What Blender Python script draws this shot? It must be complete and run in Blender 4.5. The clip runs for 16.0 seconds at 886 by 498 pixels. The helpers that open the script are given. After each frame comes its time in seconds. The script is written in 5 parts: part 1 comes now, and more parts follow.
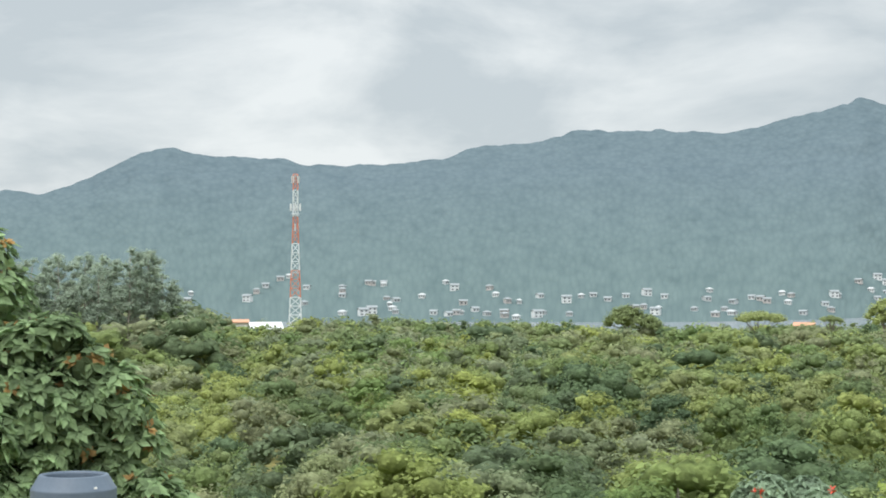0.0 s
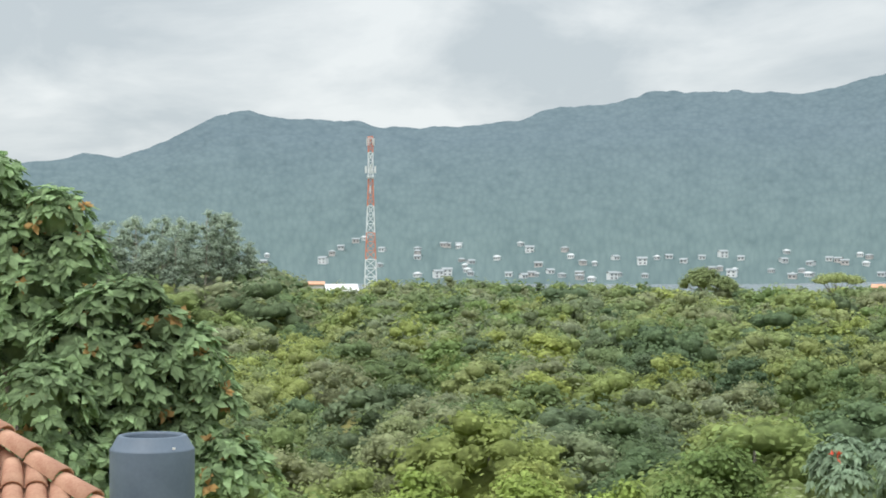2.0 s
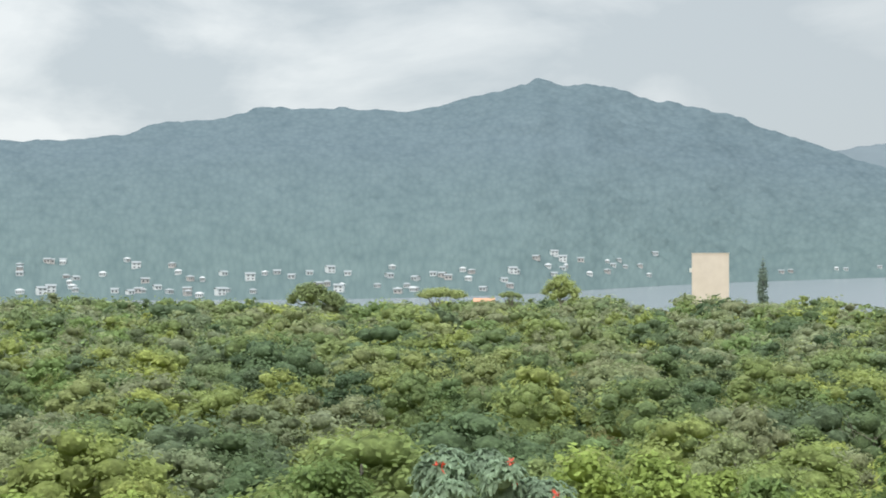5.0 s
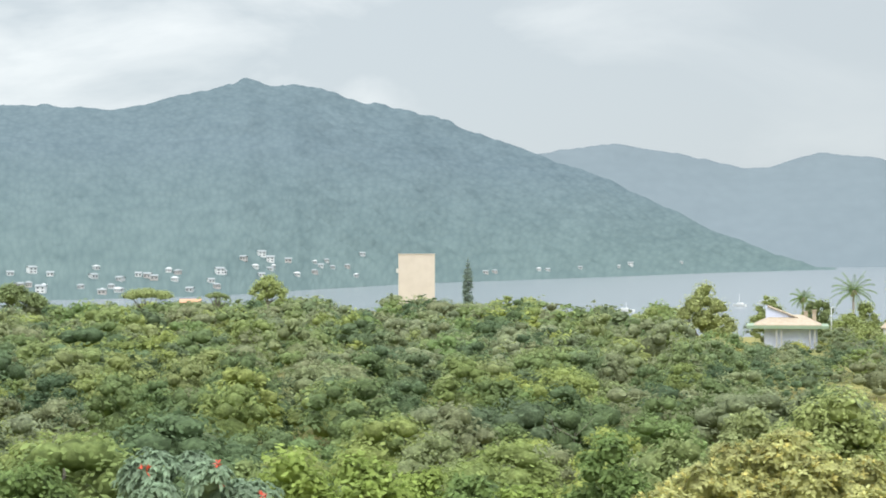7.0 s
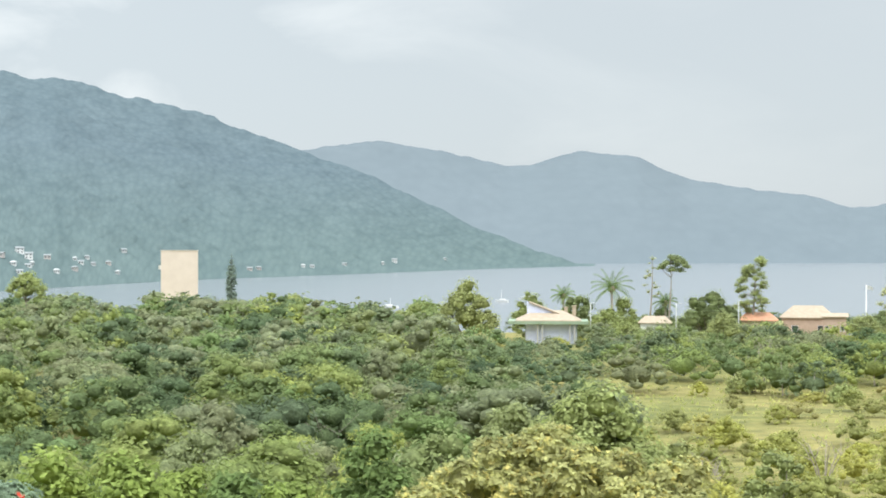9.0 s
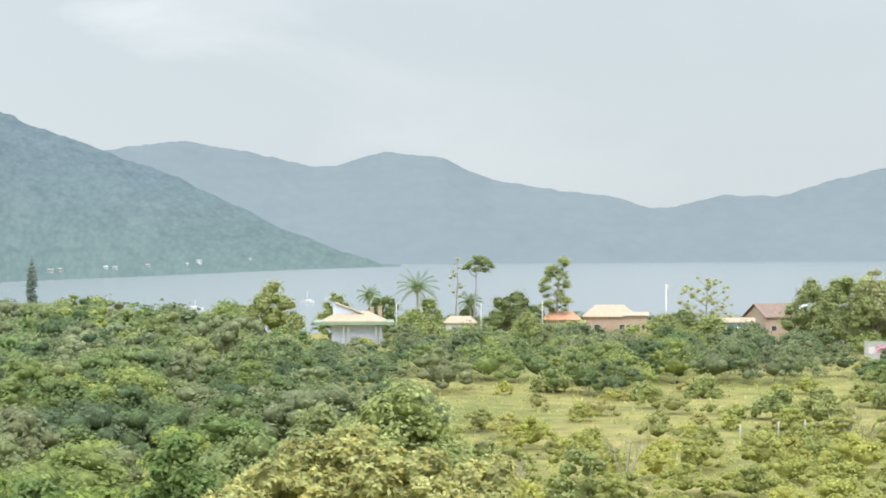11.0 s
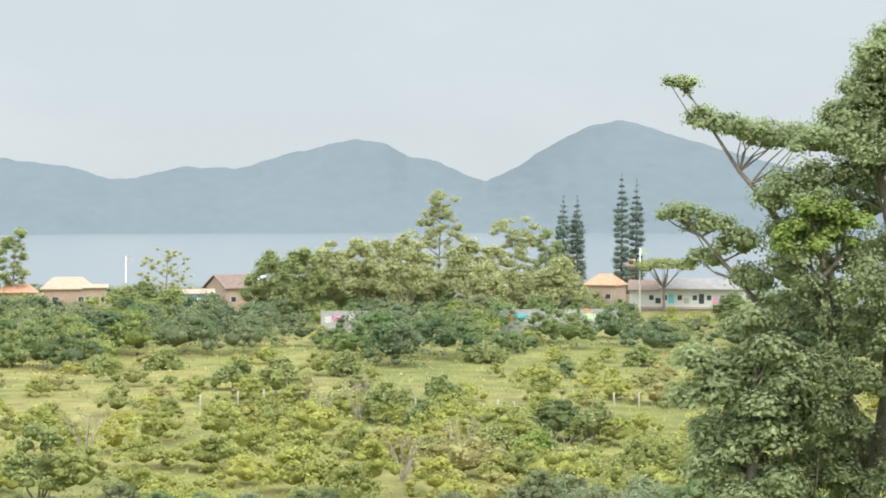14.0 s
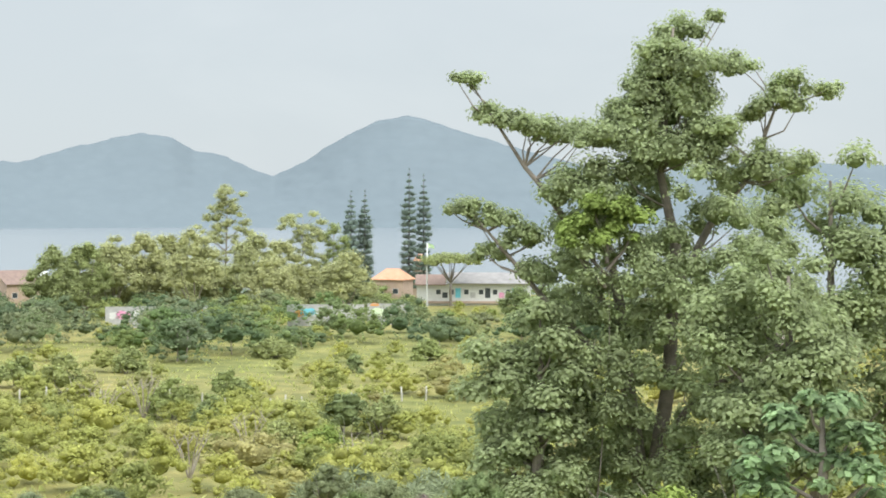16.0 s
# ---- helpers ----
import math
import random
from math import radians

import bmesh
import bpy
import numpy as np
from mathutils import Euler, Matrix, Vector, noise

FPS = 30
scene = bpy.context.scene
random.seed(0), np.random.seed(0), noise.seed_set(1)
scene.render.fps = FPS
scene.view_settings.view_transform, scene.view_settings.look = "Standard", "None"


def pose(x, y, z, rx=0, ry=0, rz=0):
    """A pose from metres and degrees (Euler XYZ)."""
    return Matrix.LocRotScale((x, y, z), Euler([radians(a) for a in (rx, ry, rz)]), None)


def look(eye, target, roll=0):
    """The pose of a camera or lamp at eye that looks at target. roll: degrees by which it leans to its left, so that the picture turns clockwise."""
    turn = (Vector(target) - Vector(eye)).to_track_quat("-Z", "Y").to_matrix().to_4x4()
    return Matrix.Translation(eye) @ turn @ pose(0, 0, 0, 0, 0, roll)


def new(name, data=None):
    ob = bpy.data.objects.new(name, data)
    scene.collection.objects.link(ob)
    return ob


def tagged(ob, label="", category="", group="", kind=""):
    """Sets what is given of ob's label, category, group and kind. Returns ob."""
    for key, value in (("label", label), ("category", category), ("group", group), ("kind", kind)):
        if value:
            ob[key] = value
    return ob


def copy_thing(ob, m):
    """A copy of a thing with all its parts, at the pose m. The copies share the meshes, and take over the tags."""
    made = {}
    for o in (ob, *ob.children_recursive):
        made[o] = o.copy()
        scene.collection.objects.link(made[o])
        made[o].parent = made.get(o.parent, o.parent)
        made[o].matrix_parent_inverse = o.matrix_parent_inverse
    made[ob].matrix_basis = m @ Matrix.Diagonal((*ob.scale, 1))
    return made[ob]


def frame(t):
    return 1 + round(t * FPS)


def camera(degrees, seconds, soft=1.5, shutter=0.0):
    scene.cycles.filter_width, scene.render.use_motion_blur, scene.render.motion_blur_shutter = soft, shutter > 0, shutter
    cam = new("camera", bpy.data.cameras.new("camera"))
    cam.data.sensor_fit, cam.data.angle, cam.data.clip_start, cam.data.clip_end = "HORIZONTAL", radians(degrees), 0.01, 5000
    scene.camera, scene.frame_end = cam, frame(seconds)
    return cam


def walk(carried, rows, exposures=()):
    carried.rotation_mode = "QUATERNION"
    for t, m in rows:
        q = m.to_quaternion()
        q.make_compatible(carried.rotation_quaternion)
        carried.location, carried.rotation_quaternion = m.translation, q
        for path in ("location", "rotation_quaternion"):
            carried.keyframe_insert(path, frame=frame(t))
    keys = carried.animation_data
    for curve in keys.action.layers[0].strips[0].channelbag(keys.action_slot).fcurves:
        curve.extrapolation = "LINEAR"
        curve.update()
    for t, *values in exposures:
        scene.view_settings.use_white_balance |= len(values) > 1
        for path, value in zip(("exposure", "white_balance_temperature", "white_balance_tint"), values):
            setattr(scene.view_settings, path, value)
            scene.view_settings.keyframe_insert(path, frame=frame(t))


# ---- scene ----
# A slow pan from a raised terrace over a wooded coastal plain, a lagoon and hills.
# Bearings are degrees clockwise from +y, seen from the terrace; the lagoon lies at z = 0.
EYE = (0.0, 0.0, 30.0)
cam = camera(27.12, 16.0, soft=1.8)
PAN = [  # seconds, bearing, pitch, roll
    (0.0, -0.025, 0.735, 0.051), (0.5, -1.628, 0.781, -0.02), (1.0, -2.176, 0.071, -0.05), (1.5, -2.435, -0.227, -0.04),
    (2.0, -2.364, -0.45, -0.03), (2.5, -1.549, -0.545, -0.05), (3.0, 2.894, -0.56, -0.074), (3.5, 5.129, -0.45, -0.082),
    (4.0, 6.697, -0.21, -0.09), (4.2, 7.369, -0.11, -0.09), (6.3, 14.0, -0.035, -0.05), (6.5, 14.921, -0.034, -0.043),
    (7.0, 18.922, 0.037, 0.025), (7.5, 21.599, -0.046, 0.22), (8.0, 24.653, -0.003, 0.24), (8.2, 24.96, -0.01, 0.15),
    (10.3, 29.7, -0.06, 0.0), (10.5, 30.26, -0.045, -0.1), (11.0, 32.317, -0.044, -0.1), (11.5, 34.996, -0.133, -0.08),
    (12.0, 37.995, -0.306, -0.06), (12.5, 40.989, -0.727, -0.008), (13.0, 44.327, -0.893, -0.008), (13.5, 47.097, -0.915, 0.03),
    (14.0, 49.037, -0.939, 0.05), (14.5, 51.662, -0.943, 0.08), (15.0, 52.858, -1.008, 0.08), (15.5, 54.386, -1.038, 0.1),
    (16.0, 55.656, -1.09, 0.1)]


def way(az, el):
    a, e = radians(az), radians(el)
    return Vector((math.sin(a) * math.cos(e), math.cos(a) * math.cos(e), math.sin(e)))


walk(cam, [(t, look(EYE, Vector(EYE) + way(az, el) * 100, roll)) for t, az, el, roll in PAN],
     exposures=[(0, 0.0), (4.2, 0.0), (7.0, 0.2), (10.5, 0.28), (16.0, 0.3)])

# ---- daylight: a bright overcast sky ----
world = bpy.data.worlds.new("overcast_sky")
scene.world = world
world.use_nodes = True
wn, wl = world.node_tree.nodes, world.node_tree.links
wn.clear()


def wnode(kind, **inputs):
    n = wn.new(kind)
    for key, value in inputs.items():
        n.inputs[key].default_value = value
    return n


w_out = wnode("ShaderNodeOutputWorld")
w_bg = wnode("ShaderNodeBackground")
w_bg.inputs["Strength"].default_value = 1.0
nishita = wn.new("ShaderNodeTexSky")
nishita.sky_type, nishita.sun_disc = "NISHITA", False
nishita.sun_elevation, nishita.sun_rotation = radians(55), radians(205)
dirn = wnode("ShaderNodeTexCoord")
sep = wnode("ShaderNodeSeparateXYZ")
wl.new(dirn.outputs["Generated"], sep.inputs[0])
stretch = wnode("ShaderNodeMapping")
stretch.inputs["Scale"].default_value = (1.0, 1.0, 2.3)
stretch.inputs["Location"].default_value = (0.3, 0.1, 0.0)
wl.new(dirn.outputs["Generated"], stretch.inputs["Vector"])
big = wnode("ShaderNodeTexNoise")
big.inputs["Scale"].default_value, big.inputs["Detail"].default_value, big.inputs["Roughness"].default_value = 6.5, 8.0, 0.55
big.inputs["Distortion"].default_value = 0.35
wl.new(stretch.outputs[0], big.inputs["Vector"])
tone = wnode("ShaderNodeValToRGB")
tone.color_ramp.elements[0].position, tone.color_ramp.elements[0].color = 0.42, (0.54, 0.60, 0.635, 1)
tone.color_ramp.elements[1].position, tone.color_ramp.elements[1].color = 0.64, (0.80, 0.84, 0.85, 1)
wl.new(big.outputs["Fac"], tone.inputs["Fac"])
veil = wnode("ShaderNodeMapRange")   # the cloud sheet thins to an even haze towards +x
veil.interpolation_type = "SMOOTHSTEP"
veil.inputs["From Min"].default_value, veil.inputs["From Max"].default_value = 0.05, 0.62
veil.inputs["To Min"].default_value, veil.inputs["To Max"].default_value = 0.0, 0.9
wl.new(sep.outputs["X"], veil.inputs["Value"])
mixc = wn.new("ShaderNodeMix")
mixc.data_type = "RGBA"
mixc.inputs["B"].default_value = (0.50, 0.55, 0.58, 1)
wl.new(veil.outputs[0], mixc.inputs["Factor"])
wl.new(tone.outputs["Color"], mixc.inputs["A"])
blue = wn.new("ShaderNodeMix")
blue.data_type, blue.blend_type = "RGBA", "ADD"
blue.inputs["Factor"].default_value = 0.008
wl.new(mixc.outputs["Result"], blue.inputs["A"])
wl.new(nishita.outputs["Color"], blue.inputs["B"])
zen = wnode("ShaderNodeMapRange")    # an overcast sky is brighter overhead than at the horizon
zen.inputs["From Min"].default_value, zen.inputs["From Max"].default_value = 0.2, 0.9
zen.inputs["To Min"].default_value, zen.inputs["To Max"].default_value = 1.0, 3.3
wl.new(sep.outputs["Z"], zen.inputs["Value"])
lift = wn.new("ShaderNodeVectorMath")
lift.operation = "SCALE"
wl.new(blue.outputs["Result"], lift.inputs[0])
wl.new(zen.outputs[0], lift.inputs["Scale"])
wl.new(lift.outputs[0], w_bg.inputs["Color"])
wl.new(w_bg.outputs[0], w_out.inputs["Surface"])

sun_data = bpy.data.lights.new("sun", "SUN")
sun_data.energy, sun_data.angle, sun_data.color = 1.5, radians(40), (1.0, 0.96, 0.9)
sun = new("sun", sun_data)
sun.matrix_world = look((0, 0, 100), Vector((0, 0, 100)) - way(205, 55), 0)


# ---- materials ----
def node_material(name):
    m = bpy.data.materials.new(name)
    m.use_nodes = True
    n, l = m.node_tree.nodes, m.node_tree.links
    return m, n, l, n["Principled BSDF"]


def surface(name, a, b, scale=3.0, rough=0.7, metal=0.0, bump=0.2, detail=6.0, spots=None):
    """Two tones mixed by noise at two scales, with a fine relief."""
    m, n, l, p = node_material(name)
    tc = n.new("ShaderNodeTexCoord")
    n1, n2 = n.new("ShaderNodeTexNoise"), n.new("ShaderNodeTexNoise")
    n1.inputs["Scale"].default_value, n1.inputs["Detail"].default_value = scale, detail
    n2.inputs["Scale"].default_value, n2.inputs["Detail"].default_value = scale * 9, 4
    add = n.new("ShaderNodeMath")
    add.operation = "MULTIPLY_ADD"
    add.inputs[1].default_value = 0.4
    l.new(tc.outputs["Object"], n1.inputs["Vector"])
    l.new(tc.outputs["Object"], n2.inputs["Vector"])
    l.new(n2.outputs["Fac"], add.inputs[0])
    l.new(n1.outputs["Fac"], add.inputs[2])
    ramp = n.new("ShaderNodeValToRGB")
    ramp.color_ramp.elements[0].position, ramp.color_ramp.elements[0].color = 0.5, (*a, 1)
    ramp.color_ramp.elements[1].position, ramp.color_ramp.elements[1].color = 0.9, (*b, 1)
    l.new(add.outputs[0], ramp.inputs["Fac"])
    l.new(ramp.outputs["Color"], p.inputs["Base Color"])
    p.inputs["Roughness"].default_value, p.inputs["Metallic"].default_value = rough, metal
    bm_ = n.new("ShaderNodeBump")
    bm_.inputs["Strength"].default_value = bump
    l.new(add.outputs[0], bm_.inputs["Height"])
    l.new(bm_.outputs[0], p.inputs["Normal"])
    return m


def foliage(name, palette, by="object", glow=0.4, spread=0.13):
    """Leaves: the plant's own hue from a palette, each leaf a little lighter or darker, some light passing through."""
    m, n, l, p = node_material(name)
    ramp = n.new("ShaderNodeValToRGB")
    els = ramp.color_ramp.elements
    while len(els) < len(palette):
        els.new(0.5)
    for i, c in enumerate(palette):
        els[i].position, els[i].color = i / max(1, len(palette) - 1), (*c, 1)
    if by == "object":
        info = n.new("ShaderNodeObjectInfo")
        l.new(info.outputs["Random"], ramp.inputs["Fac"])
    else:
        info = n.new("ShaderNodeAttribute")
        info.attribute_name = "tint"
        l.new(info.outputs["Fac"], ramp.inputs["Fac"])
    geo = n.new("ShaderNodeNewGeometry")
    rng_ = n.new("ShaderNodeMapRange")
    rng_.inputs["To Min"].default_value, rng_.inputs["To Max"].default_value = 1 - spread, 1 + spread
    l.new(geo.outputs["Random Per Island"], rng_.inputs["Value"])
    noi = n.new("ShaderNodeTexNoise")
    noi.inputs["Scale"].default_value, noi.inputs["Detail"].default_value = 0.9, 3
    tc = n.new("ShaderNodeTexCoord")
    l.new(tc.outputs["Object"], noi.inputs["Vector"])
    patch = n.new("ShaderNodeMapRange")
    patch.inputs["From Min"].default_value, patch.inputs["From Max"].default_value = 0.3, 0.7
    patch.inputs["To Min"].default_value, patch.inputs["To Max"].default_value = 0.74, 1.32
    l.new(noi.outputs["Fac"], patch.inputs["Value"])
    grain = n.new("ShaderNodeTexNoise")
    grain.inputs["Scale"].default_value, grain.inputs["Detail"].default_value = 4.5, 4
    l.new(tc.outputs["Object"], grain.inputs["Vector"])
    gmap = n.new("ShaderNodeMapRange")
    gmap.inputs["From Min"].default_value, gmap.inputs["From Max"].default_value = 0.32, 0.68
    gmap.inputs["To Min"].default_value, gmap.inputs["To Max"].default_value = 0.75, 1.25
    l.new(grain.outputs["Fac"], gmap.inputs["Value"])
    rel_ = n.new("ShaderNodeBump")
    rel_.inputs["Strength"].default_value, rel_.inputs["Distance"].default_value = 0.6, 0.22
    l.new(grain.outputs["Fac"], rel_.inputs["Height"])
    l.new(rel_.outputs[0], p.inputs["Normal"])
    mul = n.new("ShaderNodeMath")
    mul.operation = "MULTIPLY"
    mul0 = n.new("ShaderNodeMath")
    mul0.operation = "MULTIPLY"
    l.new(rng_.outputs[0], mul0.inputs[0])
    l.new(gmap.outputs[0], mul0.inputs[1])
    l.new(mul0.outputs[0], mul.inputs[0])
    l.new(patch.outputs[0], mul.inputs[1])
    sc = n.new("ShaderNodeVectorMath")
    sc.operation = "SCALE"
    l.new(ramp.outputs["Color"], sc.inputs[0])
    l.new(mul.outputs[0], sc.inputs["Scale"])
    l.new(sc.outputs[0], p.inputs["Base Color"])
    p.inputs["Roughness"].default_value = 0.75
    p.inputs["Specular IOR Level"].default_value = 0.1
    tr = n.new("ShaderNodeBsdfTranslucent")
    l.new(sc.outputs[0], tr.inputs["Color"])
    mx = n.new("ShaderNodeMixShader")
    mx.inputs[0].default_value = glow
    l.new(p.outputs[0], mx.inputs[1])
    l.new(tr.outputs[0], mx.inputs[2])
    l.new(mx.outputs[0], n["Material Output"].inputs["Surface"])
    return m


WOOD_HUES = [(r_ * 1.40, g_ * 1.30, b_ * 1.42) for r_, g_, b_ in [(0.085, 0.135, 0.062), (0.19, 0.228, 0.115), (0.072, 0.118, 0.058), (0.120, 0.176, 0.069), (0.155, 0.215, 0.073), (0.206, 0.258, 0.077), (0.129, 0.189, 0.090), (0.232, 0.288, 0.077), (0.172, 0.215, 0.107),
             (0.172, 0.202, 0.099), (0.150, 0.228, 0.077), (0.090, 0.142, 0.069), (0.198, 0.241, 0.129), (0.172, 0.237, 0.073)]]
SHRUB_HUES = [(r_ * 1.18, g_ * 1.08, b_ * 1.0) for r_, g_, b_ in [(0.311, 0.361, 0.122), (0.378, 0.412, 0.130), (0.277, 0.323, 0.126), (0.403, 0.437, 0.122), (0.361, 0.361, 0.176), (0.244, 0.294, 0.113), (0.344, 0.386, 0.126)]]
M_shrub = foliage("shrub_leaves", SHRUB_HUES, by="tint")
M_leaf = foliage("leaves_mixed", [(r_ * 1.08, g_ * 1.05, b_ * 1.02) for r_, g_, b_ in WOOD_HUES])
M_forest = foliage("woodland_leaves", [(r_ * 1.08, g_ * 1.05, b_ * 1.07) for r_, g_, b_ in WOOD_HUES], by="tint")
M_lime = foliage("lime_leaves", [(0.33, 0.41, 0.115), (0.29, 0.37, 0.105)])
M_yellow = foliage("yellow_tipped_leaves", [(0.50, 0.50, 0.22), (0.48, 0.48, 0.21)], spread=0.2)
M_yellow_tip = foliage("yellow_young_leaves", [(0.64, 0.58, 0.22), (0.68, 0.60, 0.24)])
M_dark = foliage("dark_leaves", [(0.19, 0.265, 0.095), (0.21, 0.29, 0.10)])
M_big = foliage("large_drooping_leaves", [(0.25, 0.345, 0.175), (0.25, 0.345, 0.175)], spread=0.45)
M_rust = foliage("rust_young_leaves", [(0.42, 0.27, 0.11), (0.40, 0.25, 0.10)])
M_grey = foliage("grey_green_leaves", [(0.27, 0.355, 0.235), (0.26, 0.34, 0.23)])
# Villa walls and roofs: muted tones, with the distance haze in their colour.
M_villa_wall = surface("hazed_villa_paint", (0.48, 0.49, 0.49), (0.62, 0.62, 0.61), 0.5, 0.8)
M_villa_roof = surface("hazed_villa_tile", (0.33, 0.28, 0.265), (0.42, 0.35, 0.33), 0.6, 0.8)
M_villa_grey = surface("hazed_villa_sheet", (0.27, 0.29, 0.30), (0.34, 0.36, 0.36), 0.6, 0.8)
M_villa_rose = surface("hazed_villa_rose_paint", (0.46, 0.42, 0.39), (0.56, 0.51, 0.48), 0.5, 0.8)
M_purple = foliage("dry_purple_seedheads", [(0.30, 0.23, 0.21), (0.34, 0.26, 0.24)])
M_straw = foliage("tall_grass_blades", [(0.46, 0.50, 0.17), (0.54, 0.53, 0.22), (0.42, 0.48, 0.15)], by="tint", glow=0.5)
M_spiky = foliage("grey_palm_leaves", [(0.31, 0.35, 0.21), (0.29, 0.335, 0.20)])
# Olive to pine: leaf colours paled so that they carry distance haze.
M_olive = foliage("olive_leaves", [(0.53, 0.535, 0.275), (0.49, 0.51, 0.265)])
M_far = foliage("haze_paled_leaves", [(0.36, 0.41, 0.17), (0.40, 0.45, 0.18), (0.35, 0.39, 0.18), (0.42, 0.45, 0.19)])
M_far_dark = foliage("haze_paled_dark_leaves", [(0.27, 0.325, 0.15), (0.30, 0.35, 0.16)])
M_grove = foliage("haze_greyed_grove_leaves", [(0.36, 0.43, 0.335), (0.40, 0.465, 0.35)])
M_pine = foliage("pine_needles", [(0.21, 0.27, 0.22), (0.23, 0.29, 0.235)], glow=0.3)
M_tall = foliage("feathery_leaves", [(0.395, 0.452, 0.245), (0.385, 0.442, 0.24)], spread=0.1, glow=0.5)
M_flower = surface("scarlet_petals", (0.62, 0.06, 0.03), (0.75, 0.12, 0.06), 8, 0.5)
M_bark = surface("grey_bark", (0.16, 0.135, 0.11), (0.30, 0.26, 0.22), 2.5, 0.9, bump=0.6)
M_bark_dark = surface("dark_bark", (0.06, 0.05, 0.045), (0.13, 0.11, 0.095), 2.5, 0.9, bump=0.6)
M_dry = surface("dry_twigs", (0.30, 0.26, 0.21), (0.42, 0.37, 0.31), 3, 0.9)
M_white = surface("white_paint", (0.66, 0.66, 0.65), (0.76, 0.76, 0.74), 2, 0.6, bump=0.05)
M_cream = surface("cream_render", (0.66, 0.56, 0.485), (0.72, 0.62, 0.54), 0.35, 0.8, bump=0.05)
M_tower_red = surface("orange_red_tower_paint", (0.62, 0.16, 0.07), (0.72, 0.22, 0.11), 1, 0.5, bump=0.05)
M_tower_white = surface("white_tower_paint", (0.70, 0.72, 0.73), (0.82, 0.83, 0.83), 1, 0.5, bump=0.05)
M_tile = surface("orange_clay_tile", (0.54, 0.27, 0.16), (0.66, 0.36, 0.23), 1.2, 0.8)
M_tile_old = surface("weathered_clay_tile", (0.36, 0.17, 0.11), (0.52, 0.30, 0.20), 5, 0.85, bump=0.4)
M_tile_pale = surface("pale_clay_tile", (0.40, 0.32, 0.235), (0.49, 0.40, 0.30), 1.2, 0.8)
M_brown = surface("brown_roof_sheet", (0.22, 0.15, 0.125), (0.30, 0.21, 0.17), 1, 0.8)
M_grey_roof = surface("grey_fibre_cement", (0.24, 0.23, 0.225), (0.33, 0.31, 0.30), 0.8, 0.9)
M_concrete = surface("grey_concrete", (0.40, 0.40, 0.40), (0.55, 0.54, 0.53), 1, 0.9)
M_pole = surface("pole_concrete", (0.45, 0.47, 0.46), (0.58, 0.60, 0.58), 1, 0.8)
M_green_paint = surface("green_fascia_paint", (0.25, 0.33, 0.22), (0.31, 0.39, 0.28), 1, 0.6, bump=0.05)
M_lilac = surface("pale_blue_wall_paint", (0.62, 0.66, 0.86), (0.70, 0.74, 0.90), 1, 0.7, bump=0.05)
M_blue = surface("blue_wall_paint", (0.13, 0.33, 0.62), (0.20, 0.42, 0.70), 1, 0.7, bump=0.05)
M_orange_wall = surface("salmon_wall_paint", (0.48, 0.35, 0.275), (0.56, 0.42, 0.335), 1, 0.8, bump=0.05)
M_pink = surface("pink_paint", (0.80, 0.30, 0.52), (0.86, 0.42, 0.62), 1.5, 0.7, bump=0.05)
M_cyan = surface("turquoise_paint", (0.15, 0.58, 0.72), (0.25, 0.68, 0.80), 1.5, 0.7, bump=0.05)
M_acid = surface("pale_green_paint", (0.62, 0.78, 0.50), (0.74, 0.84, 0.62), 1.5, 0.7, bump=0.05)
M_orange = surface("orange_paint", (0.80, 0.33, 0.07), (0.85, 0.42, 0.14), 1.5, 0.7, bump=0.05)
M_tank = surface("blue_grey_tank_plastic", (0.085, 0.115, 0.155), (0.115, 0.15, 0.195), 2, 0.5, bump=0.05)
M_black = surface("opening_shade_black", (0.008, 0.008, 0.01), (0.015, 0.015, 0.018), 2, 0.9)
M_glass = surface("dark_window_glass", (0.05, 0.06, 0.07), (0.08, 0.09, 0.10), 2, 0.15, bump=0.0)
M_wood = surface("grey_fence_wood", (0.42, 0.40, 0.34), (0.58, 0.55, 0.48), 3, 0.9)


